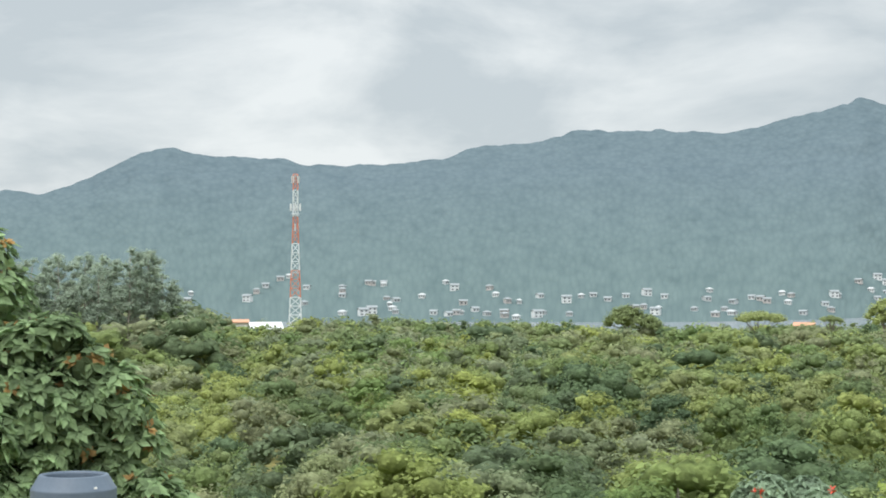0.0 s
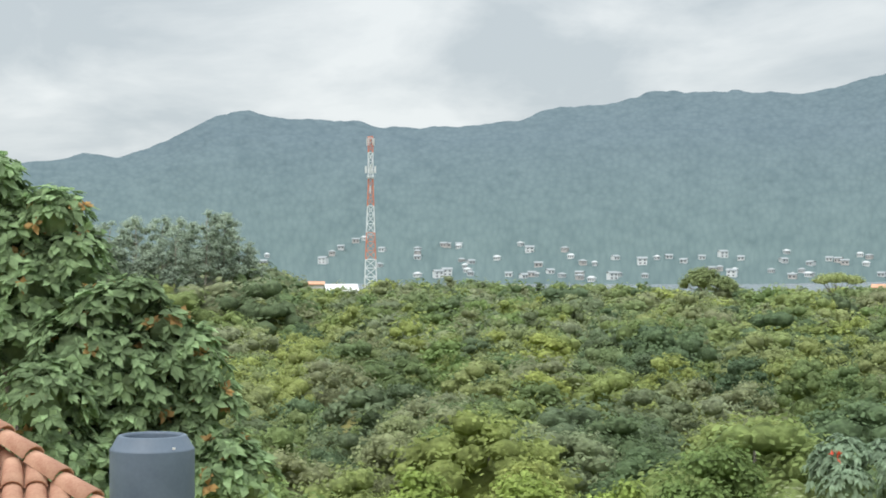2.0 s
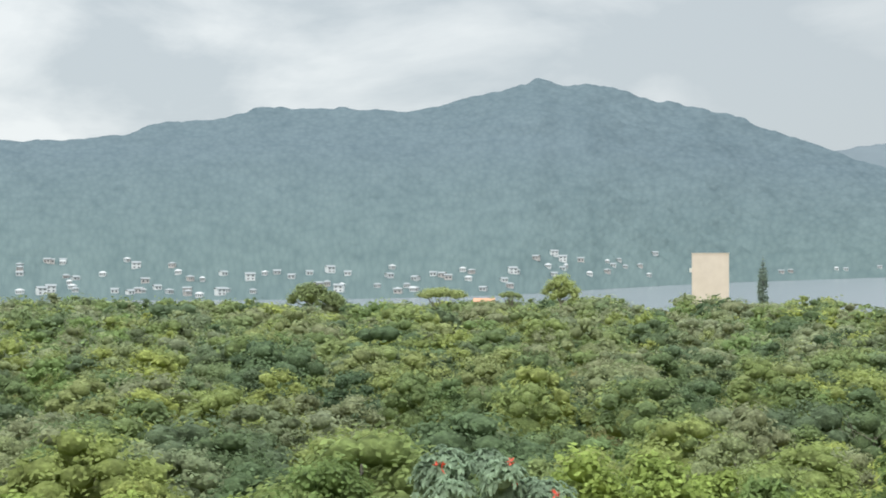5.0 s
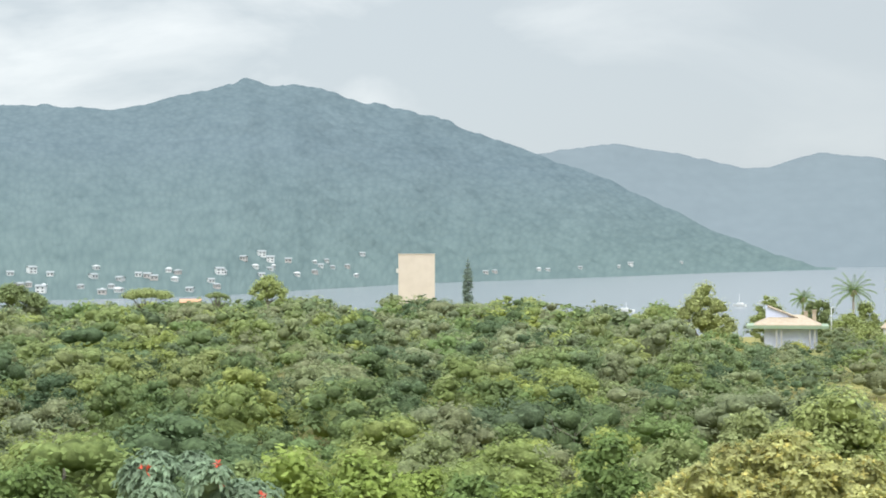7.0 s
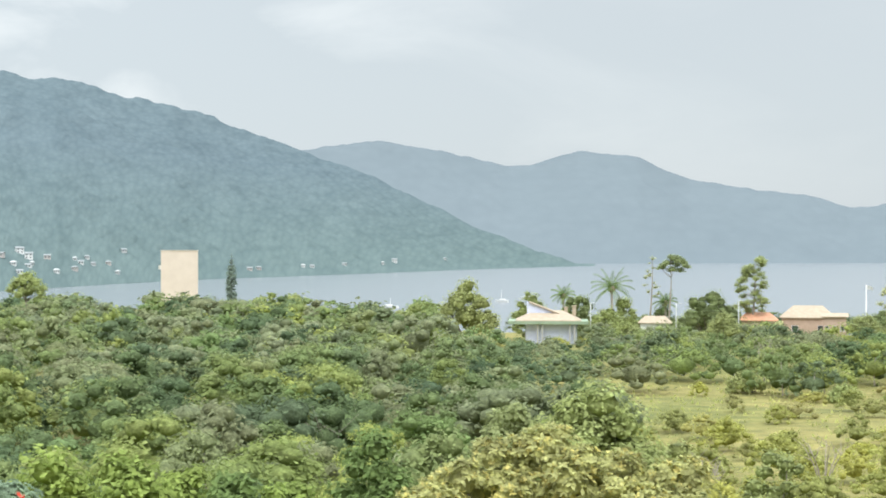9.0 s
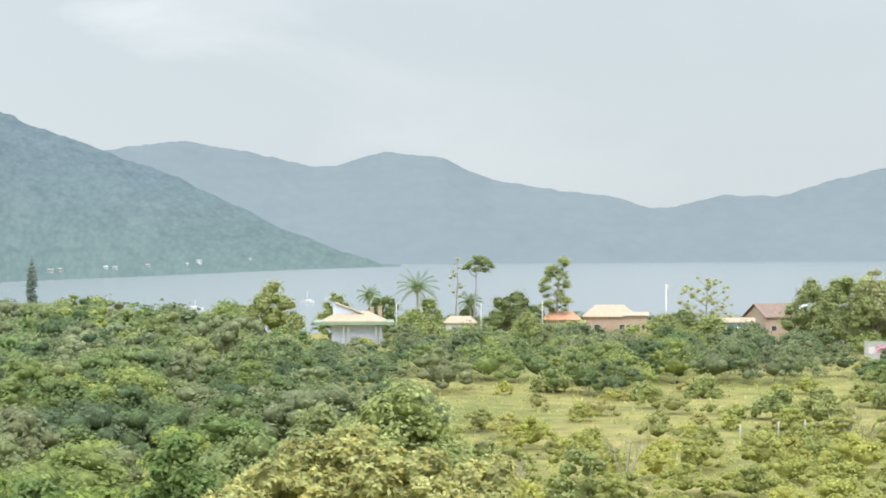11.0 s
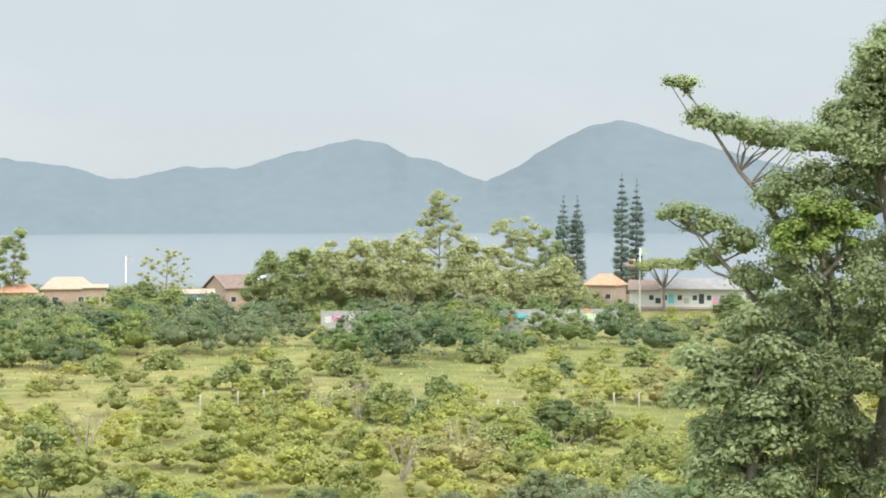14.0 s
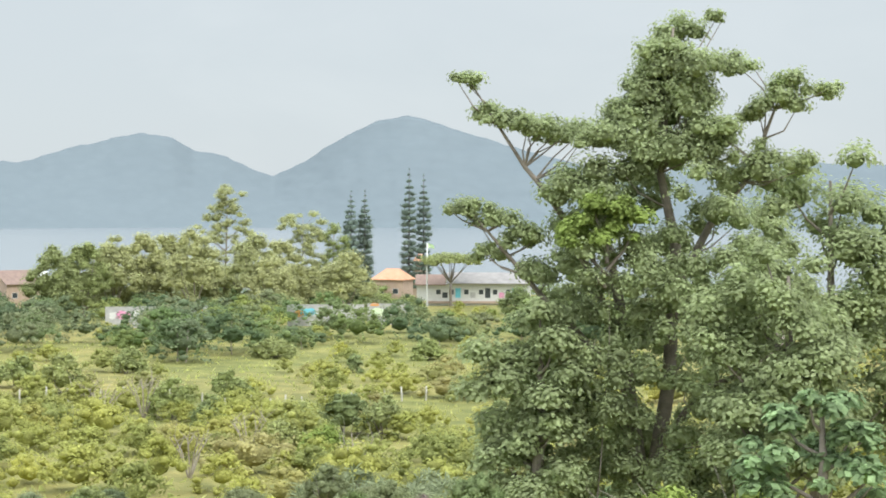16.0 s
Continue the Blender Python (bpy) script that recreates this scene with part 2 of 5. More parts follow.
def ground_material():
    m, n, l, p = node_material("meadow_and_soil")
    tc = n.new("ShaderNodeTexCoord")
    n1, n2, n3 = (n.new("ShaderNodeTexNoise") for _ in range(3))
    for q, s, d in ((n1, 0.035, 5), (n2, 0.35, 6), (n3, 3.0, 4)):
        q.inputs["Scale"].default_value, q.inputs["Detail"].default_value = s, d
        l.new(tc.outputs["Object"], q.inputs["Vector"])
    r1, r2 = n.new("ShaderNodeValToRGB"), n.new("ShaderNodeValToRGB")
    r1.color_ramp.elements[0].position, r1.color_ramp.elements[0].color = 0.38, (0.194, 0.201, 0.055, 1)
    r1.color_ramp.elements[1].position, r1.color_ramp.elements[1].color = 0.62, (0.285, 0.252, 0.085, 1)
    r2.color_ramp.elements[0].position, r2.color_ramp.elements[0].color = 0.30, (0.55, 0.6, 0.5, 1)
    r2.color_ramp.elements[1].position, r2.color_ramp.elements[1].color = 0.70, (1.25, 1.2, 1.15, 1)
    l.new(n1.outputs["Fac"], r1.inputs["Fac"])
    l.new(n2.outputs["Fac"], r2.inputs["Fac"])
    mu = n.new("ShaderNodeMix")
    mu.data_type, mu.blend_type = "RGBA", "MULTIPLY"
    mu.inputs["Factor"].default_value = 1.0
    l.new(r1.outputs["Color"], mu.inputs["A"])
    l.new(r2.outputs["Color"], mu.inputs["B"])
    l.new(mu.outputs["Result"], p.inputs["Base Color"])
    p.inputs["Roughness"].default_value = 0.95
    b = n.new("ShaderNodeBump")
    b.inputs["Strength"].default_value, b.inputs["Distance"].default_value = 0.8, 0.3
    l.new(n3.outputs["Fac"], b.inputs["Height"])
    l.new(b.outputs[0], p.inputs["Normal"])
    return m


def hill_material(name, low, high, scale, contrast, green=0.0):
    """Distant woods: crowns as a fine mottling, with wide lighter and darker stands; both tones hold painted haze."""
    m, n, l, p = node_material(name)
    tc = n.new("ShaderNodeTexCoord")
    fine, wide = n.new("ShaderNodeTexVoronoi"), n.new("ShaderNodeTexNoise")
    xyz, turn_, wide_u, lay = n.new("ShaderNodeSeparateXYZ"), n.new("ShaderNodeMath"), n.new("ShaderNodeMath"), n.new("ShaderNodeCombineXYZ")
    turn_.operation, wide_u.operation = "ARCTAN2", "MULTIPLY"
    wide_u.inputs[1].default_value = 2000.0   # metres along the slope
    l.new(tc.outputs["Object"], xyz.inputs[0])
    l.new(xyz.outputs["X"], turn_.inputs[0])
    l.new(xyz.outputs["Y"], turn_.inputs[1])
    l.new(turn_.outputs[0], wide_u.inputs[0])
    l.new(wide_u.outputs[0], lay.inputs["X"])
    l.new(xyz.outputs["Z"], lay.inputs["Y"])
    fine.inputs["Scale"].default_value = scale
    wide.inputs["Scale"].default_value, wide.inputs["Detail"].default_value = scale * 0.09, 8
    wide.inputs["Roughness"].default_value = 0.6
    l.new(lay.outputs[0], fine.inputs["Vector"])
    l.new(lay.outputs[0], wide.inputs["Vector"])
    mad = n.new("ShaderNodeMath")
    mad.operation = "MULTIPLY_ADD"
    mad.inputs[1].default_value = -contrast
    l.new(fine.outputs["Distance"], mad.inputs[0])
    calm = n.new("ShaderNodeMapRange")
    calm.inputs["To Min"].default_value, calm.inputs["To Max"].default_value = 0.25, 0.7
    l.new(wide.outputs["Fac"], calm.inputs["Value"])
    l.new(calm.outputs[0], mad.inputs[2])
    mid = n.new("ShaderNodeTexNoise")
    mid.inputs["Scale"].default_value, mid.inputs["Detail"].default_value = scale * 0.55, 3
    flatten = n.new("ShaderNodeMapping")
    flatten.inputs["Scale"].default_value = (0.45, 1.0, 1.0)
    l.new(lay.outputs[0], flatten.inputs["Vector"])
    l.new(flatten.outputs[0], mid.inputs["Vector"])
    both = n.new("ShaderNodeMath")
    both.operation = "MULTIPLY_ADD"
    both.inputs[1].default_value = contrast * 1.3
    l.new(mid.outputs["Fac"], both.inputs[0])
    l.new(mad.outputs[0], both.inputs[2])
    r = n.new("ShaderNodeValToRGB")
    r.color_ramp.elements[0].position, r.color_ramp.elements[0].color = 0.25, (*low, 1)
    r.color_ramp.elements[1].position, r.color_ramp.elements[1].color = 0.75, (*high, 1)
    l.new(both.outputs[0], r.inputs["Fac"])
    stand_ = n.new("ShaderNodeMapRange")     # thinner haze put into the tint: greener low down, bluer above
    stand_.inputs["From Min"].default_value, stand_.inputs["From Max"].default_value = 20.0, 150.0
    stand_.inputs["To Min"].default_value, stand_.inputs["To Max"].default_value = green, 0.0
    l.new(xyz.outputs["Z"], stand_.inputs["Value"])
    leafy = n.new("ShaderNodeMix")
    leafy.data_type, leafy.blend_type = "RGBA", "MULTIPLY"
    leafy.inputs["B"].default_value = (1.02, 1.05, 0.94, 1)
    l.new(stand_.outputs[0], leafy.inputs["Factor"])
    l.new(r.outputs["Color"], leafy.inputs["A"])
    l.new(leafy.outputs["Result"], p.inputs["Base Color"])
    relief = n.new("ShaderNodeBump")
    relief.inputs["Strength"].default_value, relief.inputs["Distance"].default_value = 0.5, 5.0
    l.new(both.outputs[0], relief.inputs["Height"])
    l.new(relief.outputs[0], p.inputs["Normal"])
    p.inputs["Roughness"].default_value = 1.0
    p.inputs["Specular IOR Level"].default_value = 0.0
    return m


def water_material():
    m, n, l, p = node_material("lagoon_water")
    tc = n.new("ShaderNodeTexCoord")
    w = n.new("ShaderNodeTexNoise")
    w.inputs["Scale"].default_value, w.inputs["Detail"].default_value = 0.25, 6
    l.new(tc.outputs["Object"], w.inputs["Vector"])
    b = n.new("ShaderNodeBump")
    b.inputs["Strength"].default_value, b.inputs["Distance"].default_value = 0.15, 0.25
    l.new(w.outputs["Fac"], b.inputs["Height"])
    l.new(b.outputs[0], p.inputs["Normal"])
    p.inputs["Base Color"].default_value = (0.19, 0.215, 0.23, 1)
    p.inputs["Roughness"].default_value = 0.2
    return m


M_ground = ground_material()
M_water = water_material()
# Blue-grey tones put the distance haze into the hillside's colour.
M_hill_near = hill_material("haze_tinted_hillside", (0.098, 0.133, 0.150), (0.143, 0.184, 0.200), 0.17, 0.32, 1.0)
# Paler still: heavier haze painted into the far hills' colour.
M_hill_far = hill_material("haze_painted_far_hills", (0.154, 0.185, 0.203), (0.175, 0.208, 0.226), 0.06, 0.25)


# ---- mesh helpers ----
def mesh_from(name, verts, faces, material=None, tint=None, smooth=False):
    """A mesh from an (n, 3) array and an array of quads."""
    me = bpy.data.meshes.new(name)
    v = np.asarray(verts, dtype=np.float32)
    f = np.asarray(faces, dtype=np.int32)
    k = f.shape[1]
    me.vertices.add(len(v))
    me.vertices.foreach_set("co", v.ravel())
    me.loops.add(f.size)
    me.loops.foreach_set("vertex_index", f.ravel())
    me.polygons.add(len(f))
    me.polygons.foreach_set("loop_start", np.arange(len(f), dtype=np.int32) * k)
    if smooth:
        me.polygons.foreach_set("use_smooth", np.ones(len(f), dtype=bool))
    else:
        me.polygons.foreach_set("use_smooth", np.zeros(len(f), dtype=bool))
    if tint is not None:
        a = me.attributes.new("tint", "FLOAT", "POINT")
        a.data.foreach_set("value", np.asarray(tint, dtype=np.float32))
    me.update(calc_edges=True)
    if material:
        me.materials.append(material)
    return me


def thing(name, label, category, at, group="", kind="", rz=0.0):
    e = new(name)
    e.empty_display_size = 0.3
    e.matrix_world = pose(*at, 0, 0, rz)
    return tagged(e, label, category, group, kind)


def child(ob, parent, label=""):
    ob.parent = parent
    return tagged(ob, label)


def part(name, bm, material, parent, label="", smooth=False):
    me = bpy.data.meshes.new(name)
    bmesh.ops.recalc_face_normals(bm, faces=bm.faces)
    for f in bm.faces:
        f.smooth = smooth
    bm.to_mesh(me)
    bm.free()
    me.materials.append(material)
    ob = new(name, me)
    return child(ob, parent, label) if parent else tagged(ob, label)


def part_np(name, vf, material, parent, label="", tint=None, smooth=False):
    ob = new(name, mesh_from(name, vf[0], vf[1], material, tint, smooth))
    return child(ob, parent, label) if parent else tagged(ob, label)


def join(*sets):
    """Several (verts, quads) pairs as one."""
    vs, fs, k = [], [], 0
    for v, f in sets:
        vs.append(v)
        fs.append(np.asarray(f) + k)
        k += len(v)
    return np.concatenate(vs), np.concatenate(fs)


def tube(points, radii, sides=7):
    """A tapered tube along a line of points: trunks, limbs, posts."""
    pts = [Vector(p) for p in points]
    ring, vs, fs = np.arange(sides), [], []
    for i, p in enumerate(pts):
        d = (pts[min(i + 1, len(pts) - 1)] - pts[max(i - 1, 0)]).normalized()
        u = d.cross(Vector((0.31, 0.95, 0.05))).normalized()
        w = d.cross(u)
        for k in range(sides):
            a = 2 * math.pi * k / sides
            vs.append(p + (u * math.cos(a) + w * math.sin(a)) * radii[i])
    for i in range(len(pts) - 1):
        for k in range(sides):
            fs.append((i * sides + k, i * sides + (k + 1) % sides, (i + 1) * sides + (k + 1) % sides, (i + 1) * sides + k))
    top = len(vs)
    vs.append(pts[-1])
    base = (len(pts) - 1) * sides
    for k in range(0, sides, 2):
        fs.append((base + k, base + (k + 1) % sides, base + (k + 2) % sides, top) if k + 2 <= sides else (base + k, base, top, top))
    fs = [f for f in fs if len(set(f)) == 4]
    return np.array([tuple(v) for v in vs]), np.array(fs)


def box(bm, x0, x1, y0, y1, z0, z1):
    v = [bm.verts.new(p) for p in ((x0, y0, z0), (x1, y0, z0), (x1, y1, z0), (x0, y1, z0), (x0, y0, z1), (x1, y0, z1), (x1, y1, z1), (x0, y1, z1))]
    for q in ((0, 3, 2, 1), (4, 5, 6, 7), (0, 1, 5, 4), (1, 2, 6, 5), (2, 3, 7, 6), (3, 0, 4, 7)):
        bm.faces.new([v[i] for i in q])
    return bm


def boxes(*dims):
    bm = bmesh.new()
    for d in dims:
        box(bm, *d)
    return bm


def cube_sphere():
    """A ball of 24 quads, for the body of a leaf clump."""
    v, f, index = [], [], {}
    def at(p):
        key = tuple(round(c, 3) for c in p)
        if key not in index:
            index[key] = len(v)
            v.append(Vector(p).normalized())
        return index[key]
    for axis in range(3):
        for s in (-1, 1):
            for i in (-1, 0):
                for j in (-1, 0):
                    q = []
                    for a, b in ((i, j), (i + 1, j), (i + 1, j + 1), (i, j + 1)):
                        p = [0, 0, 0]
                        p[axis], p[(axis + 1) % 3], p[(axis + 2) % 3] = s, a, b
                        q.append(at(p))
                    f.append(q)
    return np.array([tuple(p) for p in v]), np.array(f)


BALL = cube_sphere()


def plain_ball():
    """The same at its plainest: twelve lozenges."""
    v = [Vector((x, y, z)).normalized() for x in (-1, 1) for y in (-1, 1) for z in (-1, 1)]
    v += [Vector([s * (i == a) for i in range(3)]) for a in range(3) for s in (-1, 1)]
    f = []
    for a in range(3):
        b, c = (a + 1) % 3, (a + 2) % 3
        for sb in (0, 1):
            for sc in (0, 1):
                k = [0, 0, 0]
                k[b], k[c] = sb, sc
                i0 = k[0] * 4 + k[1] * 2 + k[2]
                i1 = i0 + (4, 2, 1)[a]
                q = [i0, 8 + 2 * b + sb, i1, 8 + 2 * c + sc]
                n = (v[q[1]] - v[q[0]]).cross(v[q[2]] - v[q[0]])
                f.append(q if n.dot(v[q[1]]) > 0 else q[::-1])
    return np.array([tuple(p) for p in v]), np.array(f)


BLOCK = plain_ball()


def clumps(rng, lobes, leaves, size, core=0.52, cores=99, slim=0.62, upward=0.4, flat=0.8, low=-0.45, heart=None, skip=0, depth=0.6):
    """Foliage: small pointed leaves over the outside of overlapping clumps. lobes: rows of x, y, z, radius."""
    lobes = np.asarray(lobes, dtype=float)
    heart = heart or BALL
    weight = lobes[:, 3] ** 2
    weight[:skip] = 0
    pick = rng.choice(len(lobes), leaves, p=weight / weight.sum())
    d = rng.normal(size=(leaves, 3))
    d /= np.linalg.norm(d, axis=1)[:, None]
    under = d[:, 2] < low
    d[under, 2] *= -1
    r = lobes[pick, 3] * rng.uniform(depth, 1.08, leaves)
    wob = 1 + 0.18 * np.sin(7 * d[:, 0] + pick) * np.cos(6 * d[:, 1] - pick)
    c = lobes[pick, :3] + d * np.stack([r * wob, r * wob, r * wob * flat], 1)
    nrm = d * 0.8 + rng.normal(size=(leaves, 3)) * 0.3 + np.array([0, 0, upward])
    nrm /= np.linalg.norm(nrm, axis=1)[:, None]
    t = np.cross(nrm, rng.normal(size=(leaves, 3)))
    t /= np.linalg.norm(t, axis=1)[:, None] + 1e-9
    b = np.cross(nrm, t)
    s = size * rng.uniform(0.6, 1.35, leaves)[:, None]
    v = np.stack([c - t * s * 0.5, c + b * s * slim * 0.5, c + t * s * 0.5, c - b * s * slim * 0.5], 1).reshape(-1, 3)
    f = np.arange(leaves * 4).reshape(-1, 4)
    sets = [(v, f)]
    for row in lobes[np.argsort(-lobes[:, 3])][:cores]:
        h_ = heart[0]
        lump = 1 + 0.13 * np.sin(5.1 * h_[:, 0] + 9 * row[0]) * np.cos(4.3 * h_[:, 1] + 7 * row[1]) + 0.09 * np.sin(8 * h_[:, 2] + 6 * h_[:, 0] + row[2])
        sets.append((h_ * (lump * row[3] * core)[:, None] * np.array([1, 1, flat]) + row[:3], heart[1]))
    return join(*sets)


def crown_lobes(rng, radius, height, base, count, part_of=0.32, spread=1.0, skirt=0):
    """Clump centres over a domed crown that starts at base."""
    rows = [(0, 0, base + height * 0.42, radius * 0.62)]
    for i in range(count):
        a = i * 2.39996 + rng.uniform(-0.3, 0.3)
        q = math.sqrt((i + 0.5) / count) * rng.uniform(0.8, 1.08)
        z = base + height * (1 - 0.62 * q * q) * rng.uniform(0.82, 1.02) - radius * part_of * 0.5
        rows.append((math.cos(a) * q * radius * 0.78 * spread, math.sin(a) * q * radius * 0.78 * spread, z, radius * part_of * rng.uniform(0.65, 1.3)))
    for i in range(skirt):
        a = i * 2.39996 + 1.0
        rows.append((math.cos(a) * radius * 0.74, math.sin(a) * radius * 0.74, base + height * rng.uniform(0.02, 0.5), radius * part_of * rng.uniform(0.8, 1.3)))
    return np.array(rows)


def trunk_of(rng, lobes, base, girth, limbs=5, lean=0.25):
    """A tapered trunk that forks into limbs reaching the clumps."""
    fork = Vector((rng.uniform(-lean, lean), rng.uniform(-lean, lean), base))
    sets = [tube([(0, 0, -0.6), (fork.x * 0.4, fork.y * 0.4, base * 0.5), fork], [girth * 1.25, girth, girth * 0.75])]
    for i in rng.choice(len(lobes), min(limbs, len(lobes)), replace=False):
        end = Vector(lobes[i][:3])
        mid = fork.lerp(end, 0.5) + Vector((rng.uniform(-0.3, 0.3), rng.uniform(-0.3, 0.3), -0.15 * lobes[i][3]))
        sets.append(tube([fork, mid, end], [girth * 0.6, girth * 0.38, girth * 0.15], 5))
    return join(*sets)


# ---- the lie of the land ----
def polar(az, r, z=0.0):
    a = math.radians(az)
    return Vector((r * math.sin(a), r * math.cos(a), z))


def high(r, el):
    """The height at distance r that is seen at the elevation el from the terrace."""
    return EYE[2] + r * math.tan(math.radians(el))


RISE = ((0, 20.0), (25, 19.0), (45, 17.5), (60, 15.0), (80, 12.6), (110, 10.8), (150, 10.1), (300, 9.6), (520, 8.6), (600, 7.5))


def shore(az):
    """How far the plain reaches before the lagoon."""
    return np.interp(az, (-180, -20, 16, 22, 28, 60, 90, 180), (900, 760, 760, 640, 540, 560, 700, 900)) + 12 * np.sin(np.asarray(az) * 0.9)


def ground_z(az, r):
    z = np.interp(r, [a for a, _ in RISE], [b for _, b in RISE])
    s = shore(az)
    k = np.clip((s - r) / 90.0, -0.25, 1.0)
    z = np.where(r > s - 90, np.where(k > 0, z * k * k * (3 - 2 * k), 12 * k), z)
    x, y = r * np.sin(np.radians(az)), r * np.cos(np.radians(az))
    return z + 0.35 * np.sin(x * 0.07 + 1) * np.cos(y * 0.06) * np.clip(r / 60, 0, 1) * (k > 0.3)


def place(az, r, sink=0.0):
    return polar(az, r, float(ground_z(az, r)) - sink)


def polar_sheet(az, radii, heights):
    a = np.radians(az)
    x, y = radii * np.sin(a)[:, None], radii * np.cos(a)[:, None]
    v = np.stack([x, y, heights], 2).reshape(-1, 3)
    n, m = heights.shape
    i, j = np.meshgrid(np.arange(n - 1), np.arange(m - 1), indexing="ij")
    f = np.stack([i * m + j, i * m + j + 1, (i + 1) * m + j + 1, (i + 1) * m + j], -1).reshape(-1, 4)[:, ::-1]
    return v, f


az_all = np.linspace(-180, 180, 541)
r_all = np.concatenate([np.linspace(0.5, 120, 50), np.linspace(125, 900, 120), np.array([1200, 1800, 2600, 3600, 4800])])
A2, R2 = np.meshgrid(az_all, r_all, indexing="ij")
ground = new("ground", mesh_from("ground", *polar_sheet(az_all, R2, ground_z(A2, R2)), M_ground, smooth=True))
tagged(ground, "grassy green plain sloping down to the lagoon", "ground", kind="structure")

bm = bmesh.new()
ring = [bm.verts.new((4850 * math.sin(2 * math.pi * i / 96), 4850 * math.cos(2 * math.pi * i / 96), 0)) for i in range(96)]
bm.faces.new(ring[::-1])
water = part("water", bm, M_water, None)
tagged(water, "calm pale grey lagoon under an overcast sky", "lagoon", kind="structure")


def fractal(az, r, scale, octaves=5):
    out = np.zeros(az.shape)
    x, y = r * np.sin(np.radians(az)), r * np.cos(np.radians(az))
    fx, fy = x.ravel() / scale, y.ravel() / scale
    flat_ = np.array([noise.fractal(Vector((a, b, 0.7)), 0.9, 2.1, octaves) for a, b in zip(fx, fy)])
    return flat_.reshape(az.shape)


def hill_range(name, label, crest, foot, top_r, cols, rows, bumps, spur, material, shape=1.0):
    """A wooded range: crest gives (bearing, elevation) of its peaks and saddles, foot the distance of its shore, top_r that of its crest."""
    az = np.linspace(crest[0][0], crest[-1][0], cols)
    el = np.interp(az, [c[0] for c in crest], [c[1] for c in crest])
    kern = np.ones(max(3, cols // 260)) / max(3, cols // 260)
    el = np.convolve(np.pad(el, len(kern) // 2, mode="edge"), kern, "valid")[:cols]
    r0 = np.interp(az, [c[0] for c in foot], [c[1] for c in foot])
    r1 = np.interp(az, [c[0] for c in top_r], [c[1] for c in top_r])
    wide = np.ones(cols // 8) / (cols // 8)
    r0 = np.convolve(np.pad(r0, (len(wide) // 2, len(wide) - 1 - len(wide) // 2), mode="edge"), wide, "valid")
    u = np.concatenate([np.linspace(-0.03, 1, rows), [1.08, 1.2]])
    R = r0[:, None] + (r1 - r0)[:, None] * u[None, :]
    A = np.repeat(az[:, None], len(u), 1)
    h = np.maximum(EYE[2] + r1 * np.tan(np.radians(el)), 0.6)
    uu = np.clip(u, 0, 1)[None, :]
    prof = np.where(u[None, :] <= 1, np.clip(uu, 0, 1) ** 1.15, 1 - 2.5 * (u[None, :] - 1))
    n1 = fractal(A, R, spur)
    Z = h[:, None] * prof * (1 + 0.34 * n1 * (1 - uu) * 4 * uu * shape / (1 + uu))
    Z += (u[None, :] > 0.0) * (u[None, :] <= 1.0) * bumps * fractal(A, R, 38.0, 3) * np.clip(uu * 8, 0, 1)
    Z = np.where(u[None, :] < 0, -4, Z)
    ob = new(name, mesh_from(name, *polar_sheet(az, R, Z), material, smooth=True))
    return tagged(ob, label, "hills", kind="structure")


CREST_A = [(-24, 1.6), (-18, 1.9), (-14.75, 2.22), (-13.4, 2.46), (-12.28, 2.38), (-10.9, 2.88), (-9.44, 3.71), (-8.7, 3.83), (-7.8, 3.61), (-4.98, 3.5),
           (-4.4, 3.37), (-1.9, 3.33), (0.04, 3.58), (0.66, 3.88), (2.67, 4.01), (4.15, 4.44), (9.4, 4.36), (11.03, 4.85), (12.75, 5.27), (13.5, 5.1),
           (14.35, 5.18), (16.6, 4.58), (18.0, 4.38), (20.5, 3.45), (23.4, 2.47), (25.7, 1.4), (27.2, 0.66), (28.9, -0.02), (30.4, -0.55), (31.0, -0.72)]
CREST_B = [(14, 2.0), (19, 2.6), (21.5, 2.95), (24.2, 3.3), (26.2, 3.0), (28.3, 2.5), (29.0, 2.55), (30.55, 2.98), (32.3, 2.78), (33.9, 2.07), (35.9, 1.78),
           (37.3, 1.63), (38.8, 1.24), (39.5, 1.26), (40.93, 1.61), (42.69, 1.54), (44.0, 1.95), (46.38, 2.5), (47.25, 2.36), (47.94, 1.92), (48.73, 1.83),
           (50.35, 1.13), (51.4, 1.65), (52.5, 2.38), (53.4, 2.82), (54.4, 3.07), (55.0, 3.02), (56.0, 2.65), (58.5, 1.9), (61, 1.3), (66, 1.6), (75, 1.4)]
hill_range("hills_near", "wooded hillside across the lagoon in haze-tinted blue-grey", CREST_A,
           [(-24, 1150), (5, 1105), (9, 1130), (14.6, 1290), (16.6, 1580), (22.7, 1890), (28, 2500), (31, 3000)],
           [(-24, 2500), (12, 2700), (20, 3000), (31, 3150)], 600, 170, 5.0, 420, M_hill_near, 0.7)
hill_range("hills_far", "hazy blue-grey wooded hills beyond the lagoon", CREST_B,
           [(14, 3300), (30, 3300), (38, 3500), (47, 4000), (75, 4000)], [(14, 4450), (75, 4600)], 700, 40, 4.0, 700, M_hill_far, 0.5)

# ---- woodland ----
def tree_meshes(seed, radius, height, lobes, leaves, size, cores, girth=None, low=0.38, part_of=0.32, skirt=0, sparse=False, core=0.66, skip=1):
    rng = np.random.default_rng(seed)
    base = height * low
    rows = crown_lobes(rng, radius, height - base, base, lobes, part_of, skirt=skirt)
